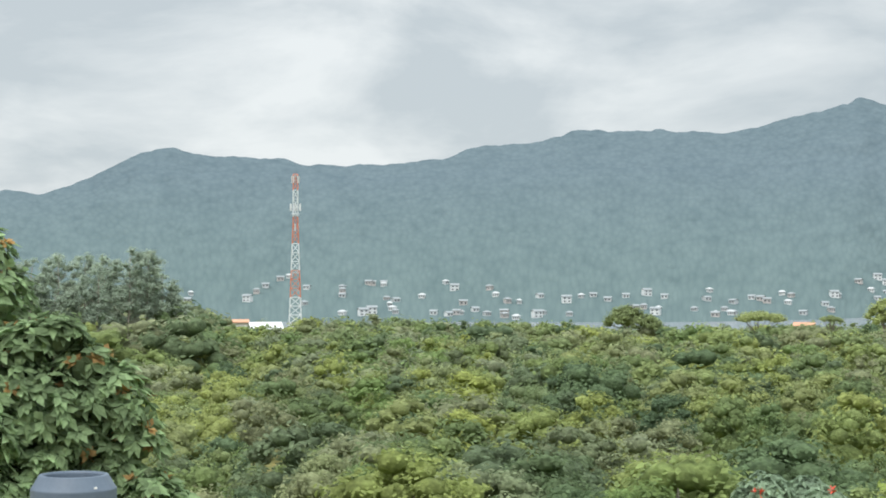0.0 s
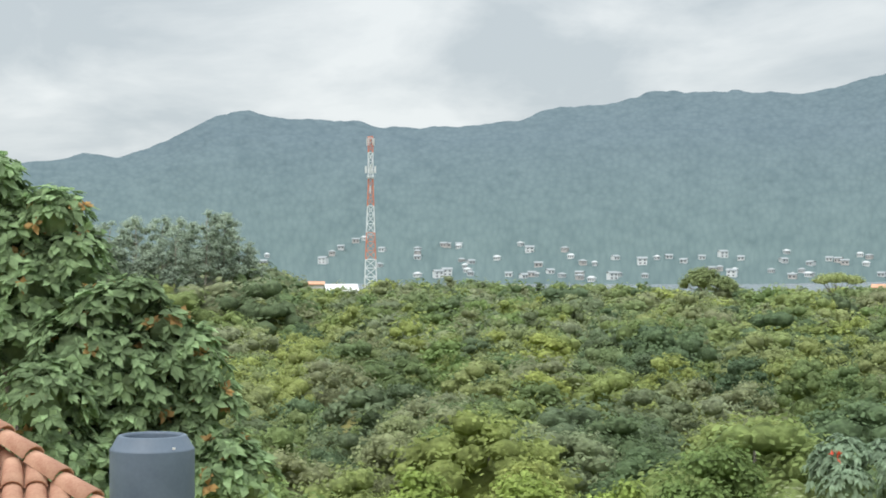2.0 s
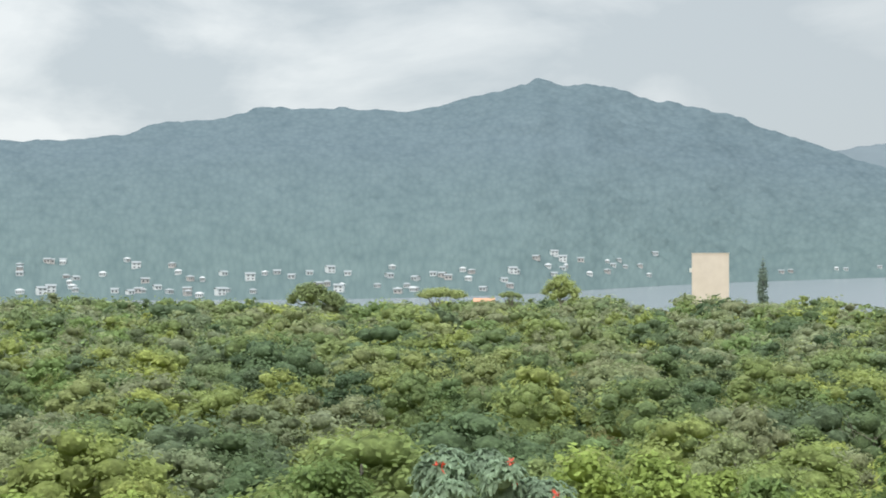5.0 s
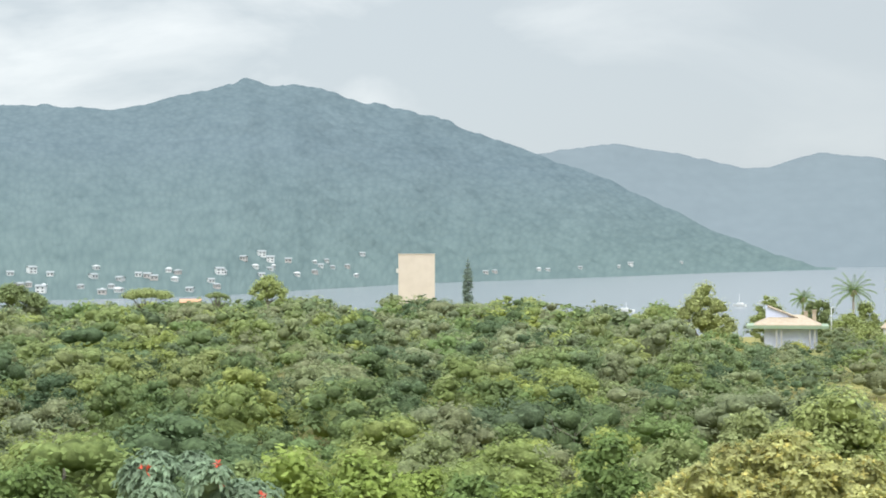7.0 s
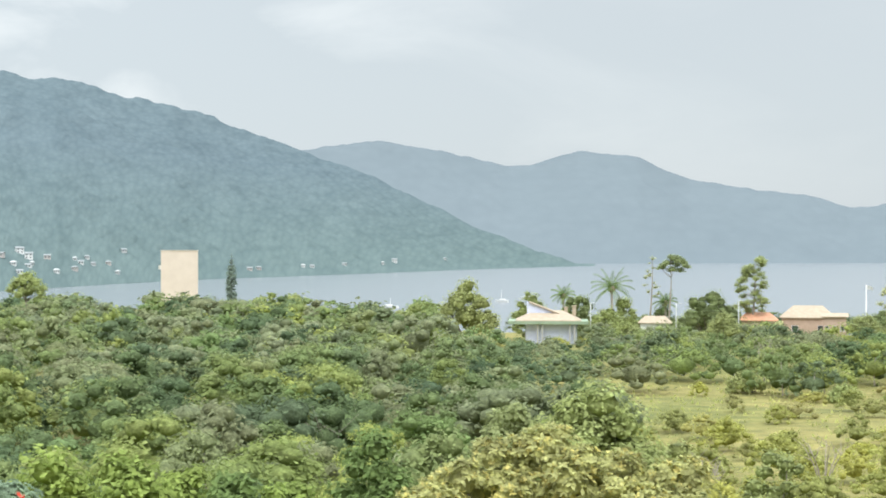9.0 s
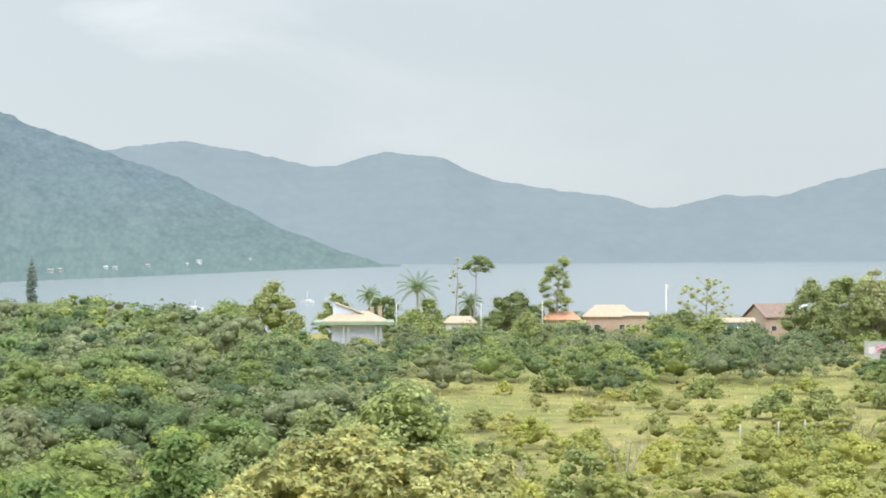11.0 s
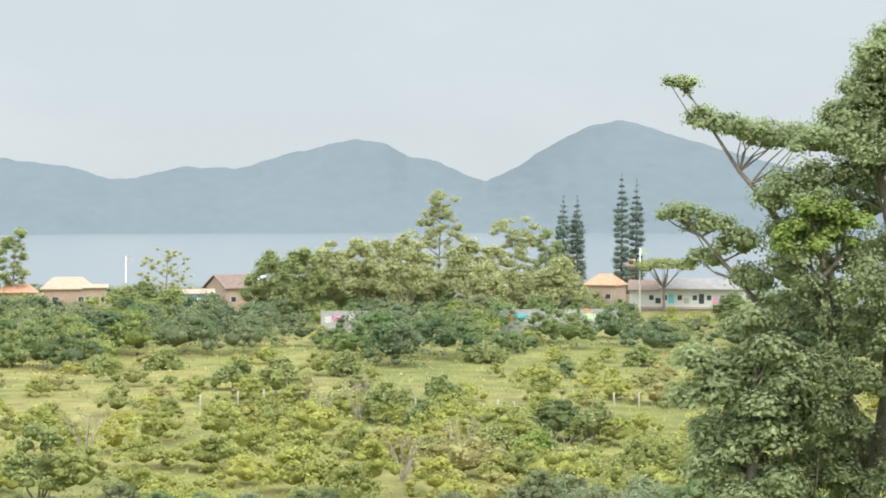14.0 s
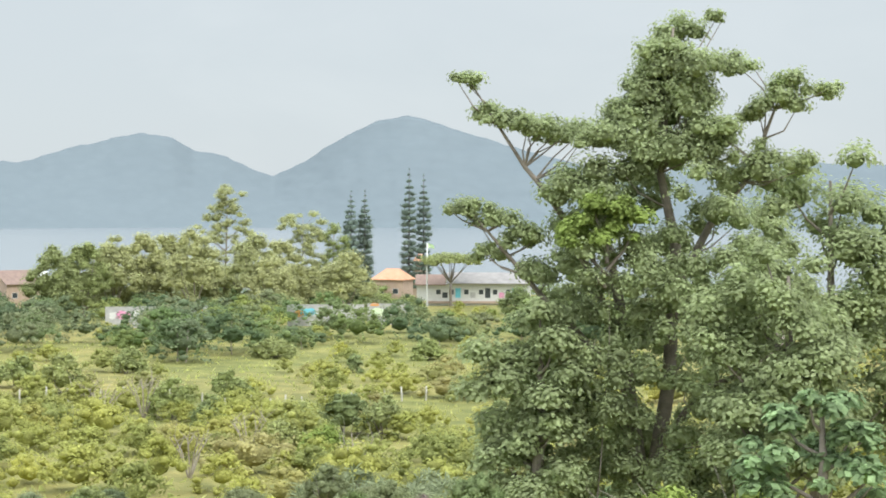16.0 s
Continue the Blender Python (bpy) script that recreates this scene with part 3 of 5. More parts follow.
    return clumps(rng, rows, leaves, size, cores=cores, **(dict(heart=BLOCK, skip=skip, low=-0.05, core=core, depth=0.6) if sparse else dict(core=0.55, depth=0.6))), trunk_of(rng, rows, base, girth or 0.045 * radius + 0.05)


def broadleaf(name, label, seed, radius, height, at, leaves=1500, size=0.26, lobes=16, material=None, bark=None, category="tree",
              group="", cores=99, rz=0.0, low=0.38, part_of=0.32, skirt=0):
    t = thing(name, label, category, at, group, rz=rz)
    crown_, trunk_ = tree_meshes(seed, radius, height, lobes, leaves, size, cores, None, low, part_of, skirt)
    part_np("trunk", trunk_, bark or M_bark, t, smooth=True)
    part_np("crown", crown_, material or M_leaf, t, smooth=True)
    return t


KEEP_CLEAR = [(67.3, 68, 5), (66, 55, 4), (58.4, 58, 3.5), (27.0, 392, 9), (-11.4, 25.3, 3.2), (-15.5, 18, 6), (-14, 30, 6), (10.85, 45, 3.5), (27.96, 46, 3), (29.44, 60, 6), (30.84, 77, 4.5), (16.1, 48, 5),
              (62.2, 60, 7), (29.5, 400, 14), (32.8, 405, 9), (36, 415, 8), (37.8, 420, 12), (42, 400, 14), (46, 345, 6), (52.5, 340, 12), (54.5, 440, 14),
              (56.6, 424, 18), (-4.6, 593, 5), (18.1, 620, 9), (31.5, 412, 5), (23.6, 240, 7), (-5.7, 560, 12), (11.1, 540, 6)]   # bearing, distance, radius


def clear(az, r):
    p = polar(az, r)
    return all((p - polar(a, d)).length > q for a, d, q in KEEP_CLEAR)


def band(az, r):
    """The belt of trees before and behind the lagoon-side houses."""
    if r > 425:
        return (0.7, 6.6) if r < 480 else (0, 0)
    if 28.0 < az < 31.0:
        line = -2.72
    elif (45.2 < az < 46.5 or 50.9 < az < 52.2 or 53.1 < az < 54.3) and r < 340:
        line = -3.25
    elif 54.6 < az < 58.6:
        line = -2.85
    else:
        line = (-2.22 if 31 < az < 44 else -2.3) + 0.17 * math.sin(az * 2.3)
    return 0.85, min(8.0, max(2.2, high(r, line) - float(ground_z(az, r))))


def edge(az):
    """Distance at which the meadow ends and the belt of trees begins."""
    return 258 + 9 * math.sin(az * 1.3) if az < 50 else 274


def cover(az, r):
    """How thickly trees stand at a place, and how tall."""
    if az < 29.8 + 1.4 * math.sin(r * 0.05):
        if r > (600 if az < 16 else (545 if az < 22 else 470 if az < 26 else 388)):
            return 0, 0
        if az > 26.5 and r > 280:
            return band(az, r)
        if az < -4.5 and r > 310:
            return 1.0, np.interp(az, (-12, -8, -6.8, -4.5), (12.5, 11.0, 7.0, 6.0))
        if 22.3 < az < 24.6 and 228 < r < 246:
            return 0.1, 2.0
        if r < 75:
            return 1.0, 5.4
        if 27.7 < az and 190 < r:
            return 1.0, max(1.6, min(6.0, high(r, -2.8) - float(ground_z(az, r))))
        tall = 7.2 + 0.9 * math.sin(az * 1.7 + r * 0.03)
        if r > 360:
            tall = min(tall, max(2.6, high(r, np.interp(az, (-5, 0, 5, 12, 15, 20, 22), (-1.35, -1.52, -1.74, -1.6, -1.24, -1.14, -1.3))) - float(ground_z(az, r))))
        return 1.0, tall
    if r < 100:
        return 0.8, 3.4
    if r < 172:
        return (0.92 if r < 150 else 0.72), 3.6
    if r < 205:
        return 0.8, 3.0
    if r < edge(az):
        if 32.4 < az < 37.2 and 228 < r < 252:
            return 0.02, 1.0
        return 0.55 + 0.35 * math.sin(az * 2.1) * math.sin(r * 0.11), 2.7
    if r < 480:
        return band(az, r)
    return 0, 0


rng = np.random.default_rng(11)
spots = []
r = 46.0
while r < 600:
    step = 6.6 if r < 115 else (8.2 if r < 240 else 10.0)
    az = -18.5
    while az < 70:
        a2, r2 = az + rng.uniform(-0.4, 0.4) * math.degrees(step / r), r + rng.uniform(-0.45, 0.45) * step
        chance, tall = cover(a2, r2)
        small = tall < 5
        if rng.random() < chance and clear(a2, r2):
            spots.append((a2, r2, tall * (rng.uniform(0.62, 1.28) if r2 < 250 or a2 < 26 else rng.uniform(0.75, 1.05)), rng.random()))
        if small and 170 > r2 > 100 and rng.random() < 0.3:
            a3, r3 = a2 + math.degrees(2.5 / r2), r2 + rng.uniform(-2, 2)
            if clear(a3, r3):
                spots.append((a3, r3, tall * rng.uniform(0.5, 0.9), rng.random()))
        az += math.degrees(step / r)
    r += step * 0.9

NEAR = sorted((s for s in spots if s[1] < 116), key=lambda s: s[1])[:290]
FAR = [s for s in spots if s not in set(NEAR)]

# the nearest trees: each a tree of its own, on shared meshes
KINDS = []
for k in range(9):
    crown_, trunk_ = tree_meshes(100 + k, (3.5, 4.1, 2.9)[k % 3], 6.6, 46 + 3 * (k % 5), 2100, (0.22, 0.25, 0.2)[k % 3], 30, sparse=True, low=(0.3, 0.38, 0.34)[k % 3], part_of=0.24, core=0.58)
    KINDS.append((mesh_from("crown", *crown_, M_leaf, smooth=True), mesh_from("trunk", *trunk_, M_bark, smooth=True)))
LABELS = ("bushy mid-green broadleaf tree in dense woodland", "olive-green broadleaf tree with a domed crown", "dense dark green broadleaf tree among others")
for i, (a, d, tall, q) in enumerate(NEAR):
    k = int(q * 8.999)
    t = thing("broadleaf_tree", LABELS[k % 3], "tree", place(a, d), "woodland trees", rz=360 * ((q * 37) % 1))
    t.scale = (tall / 6.6 * (0.9 + 0.35 * ((q * 91) % 1)),) * 2 + (tall / 6.6,)
    for nm, me in zip(("crown", "trunk"), KINDS[k]):
        child(new(nm, me), t)

# the rest of the wood, past counting
MID = [tree_meshes(200 + k, (3.7, 4.6, 3.1)[k % 3], 7.0, 38, 880, 0.32, 15, low=0.2, skirt=5, sparse=True, part_of=0.24, core=0.6) for k in range(9)]
LONG = [tree_meshes(300 + k, (4.2, 5.2, 3.6)[k % 3], 7.2, 26, 260, 0.58, 11, low=0.16, skirt=5, sparse=True, part_of=0.27, core=0.62) for k in range(9)]
DISTANT = [tree_meshes(350 + k, (4.2, 5.4, 3.6)[k % 3], 7.2, 20, 150, 0.75, 8, low=0.16, skirt=3, sparse=True, part_of=0.3, core=0.64) for k in range(9)]

BUSH = [tree_meshes(400 + k, (2.6, 3.4, 2.2)[k % 3], 3.2, 34, 820, 0.23, 16, low=0.02, part_of=0.22, skirt=8, sparse=True, core=0.5, skip=0) for k in range(7)]
BELT = [tree_meshes(450 + k, (4.4, 5.6, 3.8)[k % 3], 6.6, 36, 620, 0.42, 14, low=0.06, part_of=0.2, skirt=10, sparse=True, core=0.5, skip=0) for k in range(7)]


def stand(rows, name, label, material):
    vs, fs, ts, k = [], [], [], 0
    for a, d, tall, q in rows:
        low_ = tall < 4.4
        pool = BUSH if low_ else BELT if a > 26 and d > 245 else MID if d < 240 else LONG if d < 370 else DISTANT
        v, f = pool[int(q * (len(pool) - 0.001))][0]
        ang, s = q * 71.0, tall / (3.2 if low_ else 6.6)
        w = s * (0.95 + 0.4 * ((q * 91) % 1))
        c, n_ = math.cos(ang) * w, math.sin(ang) * w
        p = place(a, d)
        vs.append(np.stack([v[:, 0] * c - v[:, 1] * n_ + p.x, v[:, 0] * n_ + v[:, 1] * c + p.y, v[:, 2] * s + p.z - 0.1 * tall], 1))
        fs.append(f + k)
        ts.append(np.full(len(v), (q * 13.7) % 1))
        k += len(v)
    ob = new(name, mesh_from(name, np.concatenate(vs), np.concatenate(fs), material, np.concatenate(ts), smooth=True))
    return tagged(ob, label, "woodland", kind="stuff")


stand([s for s in FAR if s[2] >= 3.1 and (s[0] < 31 or s[1] > edge(s[0]))], "woodland", "dense canopy of mixed green broadleaf trees", M_forest)
stand([s for s in FAR if not (s[2] >= 3.1 and (s[0] < 31 or s[1] > edge(s[0])))], "shrubs", "light green shrubs scattered over rough meadow", M_shrub)

# stems under the wood's edge along the meadow
for i, (a, d, tall, q) in enumerate([s for s in FAR if edge(s[0]) < s[1] < edge(s[0]) + 9 and s[0] > 32][:40]):
    p = place(a, d - 0.8)
    g = tube([(0, 0, -0.4), (0.2, 0.1, tall * 0.3), (0.5 * (q - 0.5), 0.3, tall * 0.6)], [0.11, 0.09, 0.05], 6)
    ob = new("tree_stem", mesh_from("tree_stem", *g, M_dry, smooth=True))
    ob.matrix_world = pose(*p, 0, 0, q * 360)
    tagged(ob, "pale bare tree stem at the edge of the wood", "tree stem", "stems along the meadow")

# ---- lattice mast in red and white bands ----
def lattice_mast(az, dist, top, foot_w, head_w):
    at = place(az, dist)
    height = top - at.z
    t = thing("radio_mast", "tall red and white banded lattice steel mast", "radio mast", at, rz=-az)
    bands = [(0.0, 0.265, 0), (0.265, 0.425, 1), (0.425, 0.585, 0), (0.585, 0.745, 1), (0.745, 0.905, 0), (0.905, 1.0, 1)]
    def half(u):
        return (foot_w + (head_w - foot_w) * min(1, u / 0.72)) / 2
    for u0, u1, red in bands:
        z0, z1 = u0 * height, u1 * height
        bays = max(2, round((z1 - z0) / 2.6))
        sets = []
        for b in range(bays):
            ua, ub = u0 + (u1 - u0) * b / bays, u0 + (u1 - u0) * (b + 1) / bays
            ha, hb, za, zb = half(ua), half(ub), ua * height, ub * height
            ca = [(-ha, -ha, za), (ha, -ha, za), (ha, ha, za), (-ha, ha, za)]
            cb = [(-hb, -hb, zb), (hb, -hb, zb), (hb, hb, zb), (-hb, hb, zb)]
            for k in range(4):
                n = (k + 1) % 4
                sets.append(tube([ca[k], cb[k]], [0.17, 0.17], 4))
                sets.append(tube([ca[k], cb[n]], [0.09, 0.09], 4))
                sets.append(tube([ca[n], cb[k]], [0.09, 0.09], 4))
                sets.append(tube([cb[k], cb[n]], [0.09, 0.09], 4))
        part_np("band", join(*sets), M_tower_red if red else M_tower_white, t, "orange-red lattice section" if red else "white lattice section")
    for u, w in ((0.41, 1.5), (0.755, 1.35), (0.985, 1.0)):
        z = u * height
        part("platform", boxes((-w, w, -w, w, z, z + 0.12), (-w, w, -w, -w + 0.06, z + 0.55, z + 0.62), (-w, w, w - 0.06, w, z + 0.55, z + 0.62)), M_tower_white, t)
    for u, w, n in ((0.80, 1.75, 6), (0.965, 1.2, 5), (0.68, 1.0, 3)):
        for k in range(n):
            a = 2 * math.pi * k / n + 0.4
            x, y, z = math.cos(a) * w, math.sin(a) * w, u * height
            part("antenna", boxes((x - 0.16, x + 0.16, y - 0.1, y + 0.1, z - 1.0, z + 1.3), (min(0, x), max(0, x), y - 0.04, y + 0.04, z, z + 0.08)), M_white, t, "white panel antenna")
    return t


lattice_mast(-4.62, 593, high(593, 3.05), 4.3, 1.5)


# ---- houses ----
def gable_roof(w, d, z, rise, over=0.5, thick=0.16, hip=0.0):
    """A pitched roof with its ridge along x; hip pulls the ridge's ends in."""
    bm = bmesh.new()
    x, y = w / 2 + over, d / 2 + over
    def ring(dz):
        return [bm.verts.new(p) for p in ((-x, -y, z + dz), (x, -y, z + dz), (x, y, z + dz), (-x, y, z + dz), (-x + hip, 0, z + rise + dz), (x - hip, 0, z + rise + dz))]
    a, b = ring(0), ring(thick)
    for q in (b, ):
        bm.faces.new((q[0], q[1], q[5], q[4]))
        bm.faces.new((q[2], q[3], q[4], q[5]))
    bm.faces.new((a[1], a[0], a[4], a[5]))
    bm.faces.new((a[3], a[2], a[5], a[4]))
    if hip:
        for q, s in ((b, 1), (a, -1)):
            bm.faces.new((q[1], q[2], q[5])[::s])
            bm.faces.new((q[3], q[0], q[4])[::s])
        for i, j in ((0, 1), (1, 2), (2, 3), (3, 0)):
            bm.faces.new((a[i], a[j], b[j], b[i]))
    else:
        for i, j in ((0, 1), (2, 3), (1, 5), (5, 2), (3, 4), (4, 0)):
            bm.faces.new((a[i], a[j], b[j], b[i]))
    return bm


def gable_walls(w, d, h, rise):
    bm = boxes((-w / 2, w / 2, -d / 2, d / 2, -0.8, h))
    if rise:
        for s in (-1, 1):
            x0, x1 = s * w / 2, s * (w / 2 - 0.2)
            p = [bm.verts.new(q) for q in ((x0, -d / 2, h), (x0, d / 2, h), (x0, 0, h + rise * 0.93), (x1, -d / 2, h), (x1, d / 2, h), (x1, 0, h + rise * 0.93))]
            bm.faces.new(p[:3])
            bm.faces.new(p[3:][::-1])
            for i, j in ((0, 2), (2, 1), (1, 0)):
                bm.faces.new((p[i], p[j], p[j + 3], p[i + 3]))
    return bm


def add_window(parent, x, y, z, w, h):
    win = part("window", boxes((x - w / 2 - 0.08, x + w / 2 + 0.08, y - 0.06, y, z - h / 2 - 0.08, z - h / 2), (x - w / 2 - 0.08, x + w / 2 + 0.08, y - 0.06, y, z + h / 2, z + h / 2 + 0.08),
                               (x - w / 2 - 0.08, x - w / 2, y - 0.06, y, z - h / 2, z + h / 2), (x + w / 2, x + w / 2 + 0.08, y - 0.06, y, z - h / 2, z + h / 2)), M_white, parent)
    part("pane", boxes((x - w / 2, x + w / 2, y - 0.03, y - 0.005, z - h / 2, z + h / 2)), M_glass, win, "dark window pane")
    return win


def house(label, az, dist, w, d, h, rise, wall_m, roof_m, hip=0.0, turn=0.0, windows=2, z=None, group="", category="house", name="house", over=0.5, rows=1):
    at = polar(az, dist, z) if z is not None else place(az, dist)
    t = thing(name, label, category, at, group, rz=-az + turn)
    part("wall", gable_walls(w, d, h, 0 if hip else rise), wall_m, t)
    part("roof", gable_roof(w, d, h, rise, over, hip=hip), roof_m, t)
    for rr in range(rows):
        for k in range(windows):
            add_window(t, w * ((k + 0.5) / windows - 0.5), -d / 2, h * (rr + 0.55) / rows, min(1.3, w / windows * 0.45), 1.1 if rows == 1 else h / rows * 0.4)
    return t


# the plain block beyond the wood
at = place(18.1, 620)
blk = thing("apartment_block", "plain cream rendered block with a blank windowless gable wall", "building", at, rz=-18.1)
top = high(620, -0.13) - at.z
part("wall", boxes((-6.1, 6.1, -5, 9, -1, top)), M_cream, blk)
part("coping", boxes((-6.25, 6.25, -5.15, -4.85, top, top + 0.18), (-6.25, 6.25, 8.85, 9.15, top, top + 0.18),
                     (-6.25, -5.95, -4.85, 8.85, top, top + 0.18), (5.95, 6.25, -4.85, 8.85, top, top + 0.18)), M_cream, blk)
part("ledge", boxes((-6.9, -6.1, -3, -1.6, top - 6.2, top - 4.8)), M_white, blk, "small white box on the side wall")

# house with a green fascia, a tile roof and a raised wedge
at = place(29.55, 400)
hut = thing("pavilion_house", "low pale blue house under orange tiles with a green fascia", "house", at, rz=-29.55)
eave = high(400, -2.32) - at.z
part("wall", boxes((-4.9, 6.2, -4.2, 6, -1, eave - 0.3)), M_lilac, hut)
part("fascia", boxes((-8.6, 8.6, -6.4, 7.5, eave - 0.35, eave + 0.3)), M_green_paint, hut, "green painted roof edge")
part("roof", gable_roof(13.5, 11, eave + 0.3, 2.0, 0.3, hip=4.0), M_tile_pale, hut)
bm = bmesh.new()
w0 = [bm.verts.new(p) for p in ((-4.6, -1.5, eave + 0.5), (-4.6, 3.0, eave + 0.5), (-4.6, 3.0, eave + 4.3), (-4.6, -1.5, eave + 4.3),
                                (2.2, -1.5, eave + 0.5), (2.2, 3.0, eave + 0.5), (2.2, 3.0, eave + 1.5), (2.2, -1.5, eave + 1.5))]
for q in ((0, 1, 2, 3), (4, 7, 6, 5), (0, 3, 7, 4), (1, 5, 6, 2), (0, 4, 5, 1)):
    bm.faces.new([w0[i] for i in q])
part("clerestory", bm, M_lilac, hut, "white wedge-shaped upper wall")
bm = bmesh.new()
w1 = [bm.verts.new(p) for p in ((-4.2, -2.0, eave + 4.15), (-4.2, 3.4, eave + 4.15), (3.0, 3.4, eave + 1.4), (3.0, -2.0, eave + 1.4),
                                (-4.2, -2.0, eave + 4.38), (-4.2, 3.4, eave + 4.38), (3.0, 3.4, eave + 1.63), (3.0, -2.0, eave + 1.63))]
for q in ((0, 1, 2, 3), (4, 7, 6, 5), (0, 3, 7, 4), (1, 5, 6, 2), (0, 4, 5, 1), (3, 2, 6, 7)):
    bm.faces.new([w1[i] for i in q])
part("upper_roof", bm, M_tile_pale, hut, "pale orange tiled lean-to roof")
for x in (-2.3, -1.3, 4.6, 5.6):
    part("post", boxes((x - 0.16, x + 0.16, -5.9, -5.6, -0.5, eave - 0.35)), M_concrete, hut, "dark grey verandah post")
for x in (3.4, 5.2):
    part("chimney", boxes((x, x + 0.8, 0, 0.8, eave + 1.2, eave + 3.0 + 0.3 * (x > 4)), (x - 0.1, x + 0.9, -0.1, 0.9, eave + 3.0 + 0.3 * (x > 4), eave + 3.2 + 0.3 * (x > 4))), M_tile_pale, hut)

house("small white house with a pale tile roof behind trees", 32.85, 405, 6.4, 5, high(405, -2.35) - float(ground_z(32.85, 405)), 1.4, M_white, M_tile_pale, hip=1.5)
house("low house with a bright orange tile roof", 36.0, 415, 8, 6, high(415, -2.25) - float(ground_z(36, 415)), 1.7, M_orange_wall, M_tile, hip=2.0)
house("wide salmon house with a pale sunlit tile roof", 37.5, 425, 11.5, 8, high(425, -2.15) - float(ground_z(37.5, 425)), 2.6, M_orange_wall, M_tile_pale, hip=3.0, windows=2)
house("salmon annex with a flat pale roof", 38.3, 414, 5, 5, high(414, -2.12) - float(ground_z(38.3, 414)), 0.7, M_orange_wall, M_tile_pale, windows=3)
house("brown-roofed house with salmon walls", 42.45, 412, 8.5, 8, high(412, -2.15) - float(ground_z(42.45, 412)), 2.9, M_orange_wall, M_brown, turn=35)
house("white metal-roofed building behind the brown house", 43.0, 432, 7, 6, high(432, -2.0) - float(ground_z(43, 432)), 1.6, M_white, M_white)
house("blue painted house beside hanging laundry", 41.3, 402, 8.2, 5, high(402, -2.32) - float(ground_z(41.3, 402)), 0.9, M_blue, M_tile_pale, windows=3)
house("white low house with washed blue walls", 41.2, 392, 6.5, 4, high(392, -2.52) - float(ground_z(41.2, 392)), 0.3, M_lilac, M_white)
house("orange tile-roofed house among trees", 54.1, 432, 7.5, 7, high(432, -2.05) - float(ground_z(54.1, 432)), 2.5, M_orange_wall, M_tile, hip=2.6, turn=-20)
house("tall narrow house with an orange hipped roof", 54.95, 452, 3.6, 3.6, high(452, -1.55) - float(ground_z(54.95, 452)), 2.2, M_orange_wall, M_tile, hip=1.6)
house("small house with white walls and red roof at the wood's edge", 11.1, 540, 5.4, 4, high(540, -1.62) - float(ground_z(11.1, 540)), 0.9, M_white, M_tile, hip=0)
house("white house with a pink roof near the mast", -5.55, 575, 9.5, 6, high(575, -1.75) - float(ground_z(-5.55, 575)), 2.0, M_white, M_white, turn=10)
house("white flat-roofed house near the mast", -6.35, 560, 5, 5, high(560, -1.55) - float(ground_z(-6.35, 560)), 0.8, M_white, M_tile)
house("dark-roofed house behind the canopy", -6.15, 470, 7.5, 5, high(470, -2.35) - float(ground_z(-6.15, 470)), 1.4, M_concrete, M_brown, hip=2)

# long shed with a grey roof and painted wall
at = place(56.55, 424)
shed = thing("long_shed", "long white shed with a grey fibre-cement roof and painted marks", "shed", at, rz=-56.55)
eave = high(424, -2.16) - at.z
part("wall", boxes((-12.6, 13.6, -3, 5, -1, eave)), M_white, shed)
part("roof", gable_roof(18.6, 8, eave, 2.4, 0.4), M_grey_roof, shed).location.x = 4.0
part("porch_roof", gable_roof(6.6, 7.4, eave - 0.3, 2.2, 0.2), M_brown, shed, "dark brown porch roof").location.x = -9.4
for k, (x, m) in enumerate(((-7.6, M_glass), (-4.6, M_cyan), (-1.2, M_concrete), (2.2, M_glass), (5.4, M_pink), (8.4, M_cyan), (11, M_concrete))):
    add_window(shed, x, -3.0, eave * 0.62, 1.0, 1.1)
    part("mural", boxes((x + 0.9, x + 2.1, -3.05, -3.0, eave * 0.35, eave * (0.6 + 0.2 * (k % 2)))), m, shed, "patch of painted colour")
part("ledge", boxes((-12.6, 13.6, -3.5, -3.06, eave * 0.1, eave * 0.2)), M_orange_wall, shed)


# painted boundary wall, in lengths that show between the trees
def mural_wall(az, dist, w, h, label, marks):
    t = thing("painted_wall", label, "wall", place(az, dist), "painted boundary walls", rz=-az)
    part("wall", boxes((-w / 2, w / 2, -0.1, 0.1, -0.6, h)), M_concrete, t)
    part("coping", boxes((-w / 2 - 0.05, w / 2 + 0.05, -0.16, 0.16, h, h + 0.1)), M_concrete, t)
    for x, z, rx, rz_, m in marks:
        bm = bmesh.new()
        n = 12
        vs = [bm.verts.new((x + rx * math.cos(2 * math.pi * k / n) * (1 + 0.25 * math.sin(3 * k)), -0.125, z + rz_ * math.sin(2 * math.pi * k / n) * (1 + 0.2 * math.cos(2 * k + x)))) for k in range(n)]
        f = bm.faces.new(vs)
        ex = bmesh.ops.extrude_face_region(bm, geom=[f])
        bmesh.ops.translate(bm, verts=[v for v in ex["geom"] if isinstance(v, bmesh.types.BMVert)], vec=(0, 0.02, 0))
        part("mural", bm, m, t, "patch of spray paint")
    return t


hw = high(335, -2.88) - float(ground_z(46, 335))
mural_wall(46.0, 335, 9, hw, "grey wall with a pink painted patch", [(-1.4, hw * 0.62, 1.3, 0.8, M_pink), (1.2, hw * 0.7, 1.2, 0.6, M_white), (-3, hw * 0.6, 0.8, 0.7, M_white)])
mural_wall(48.1, 338, 3, hw, "short wall with an orange patch", [(0, hw * 0.8, 0.6, 0.4, M_orange)])
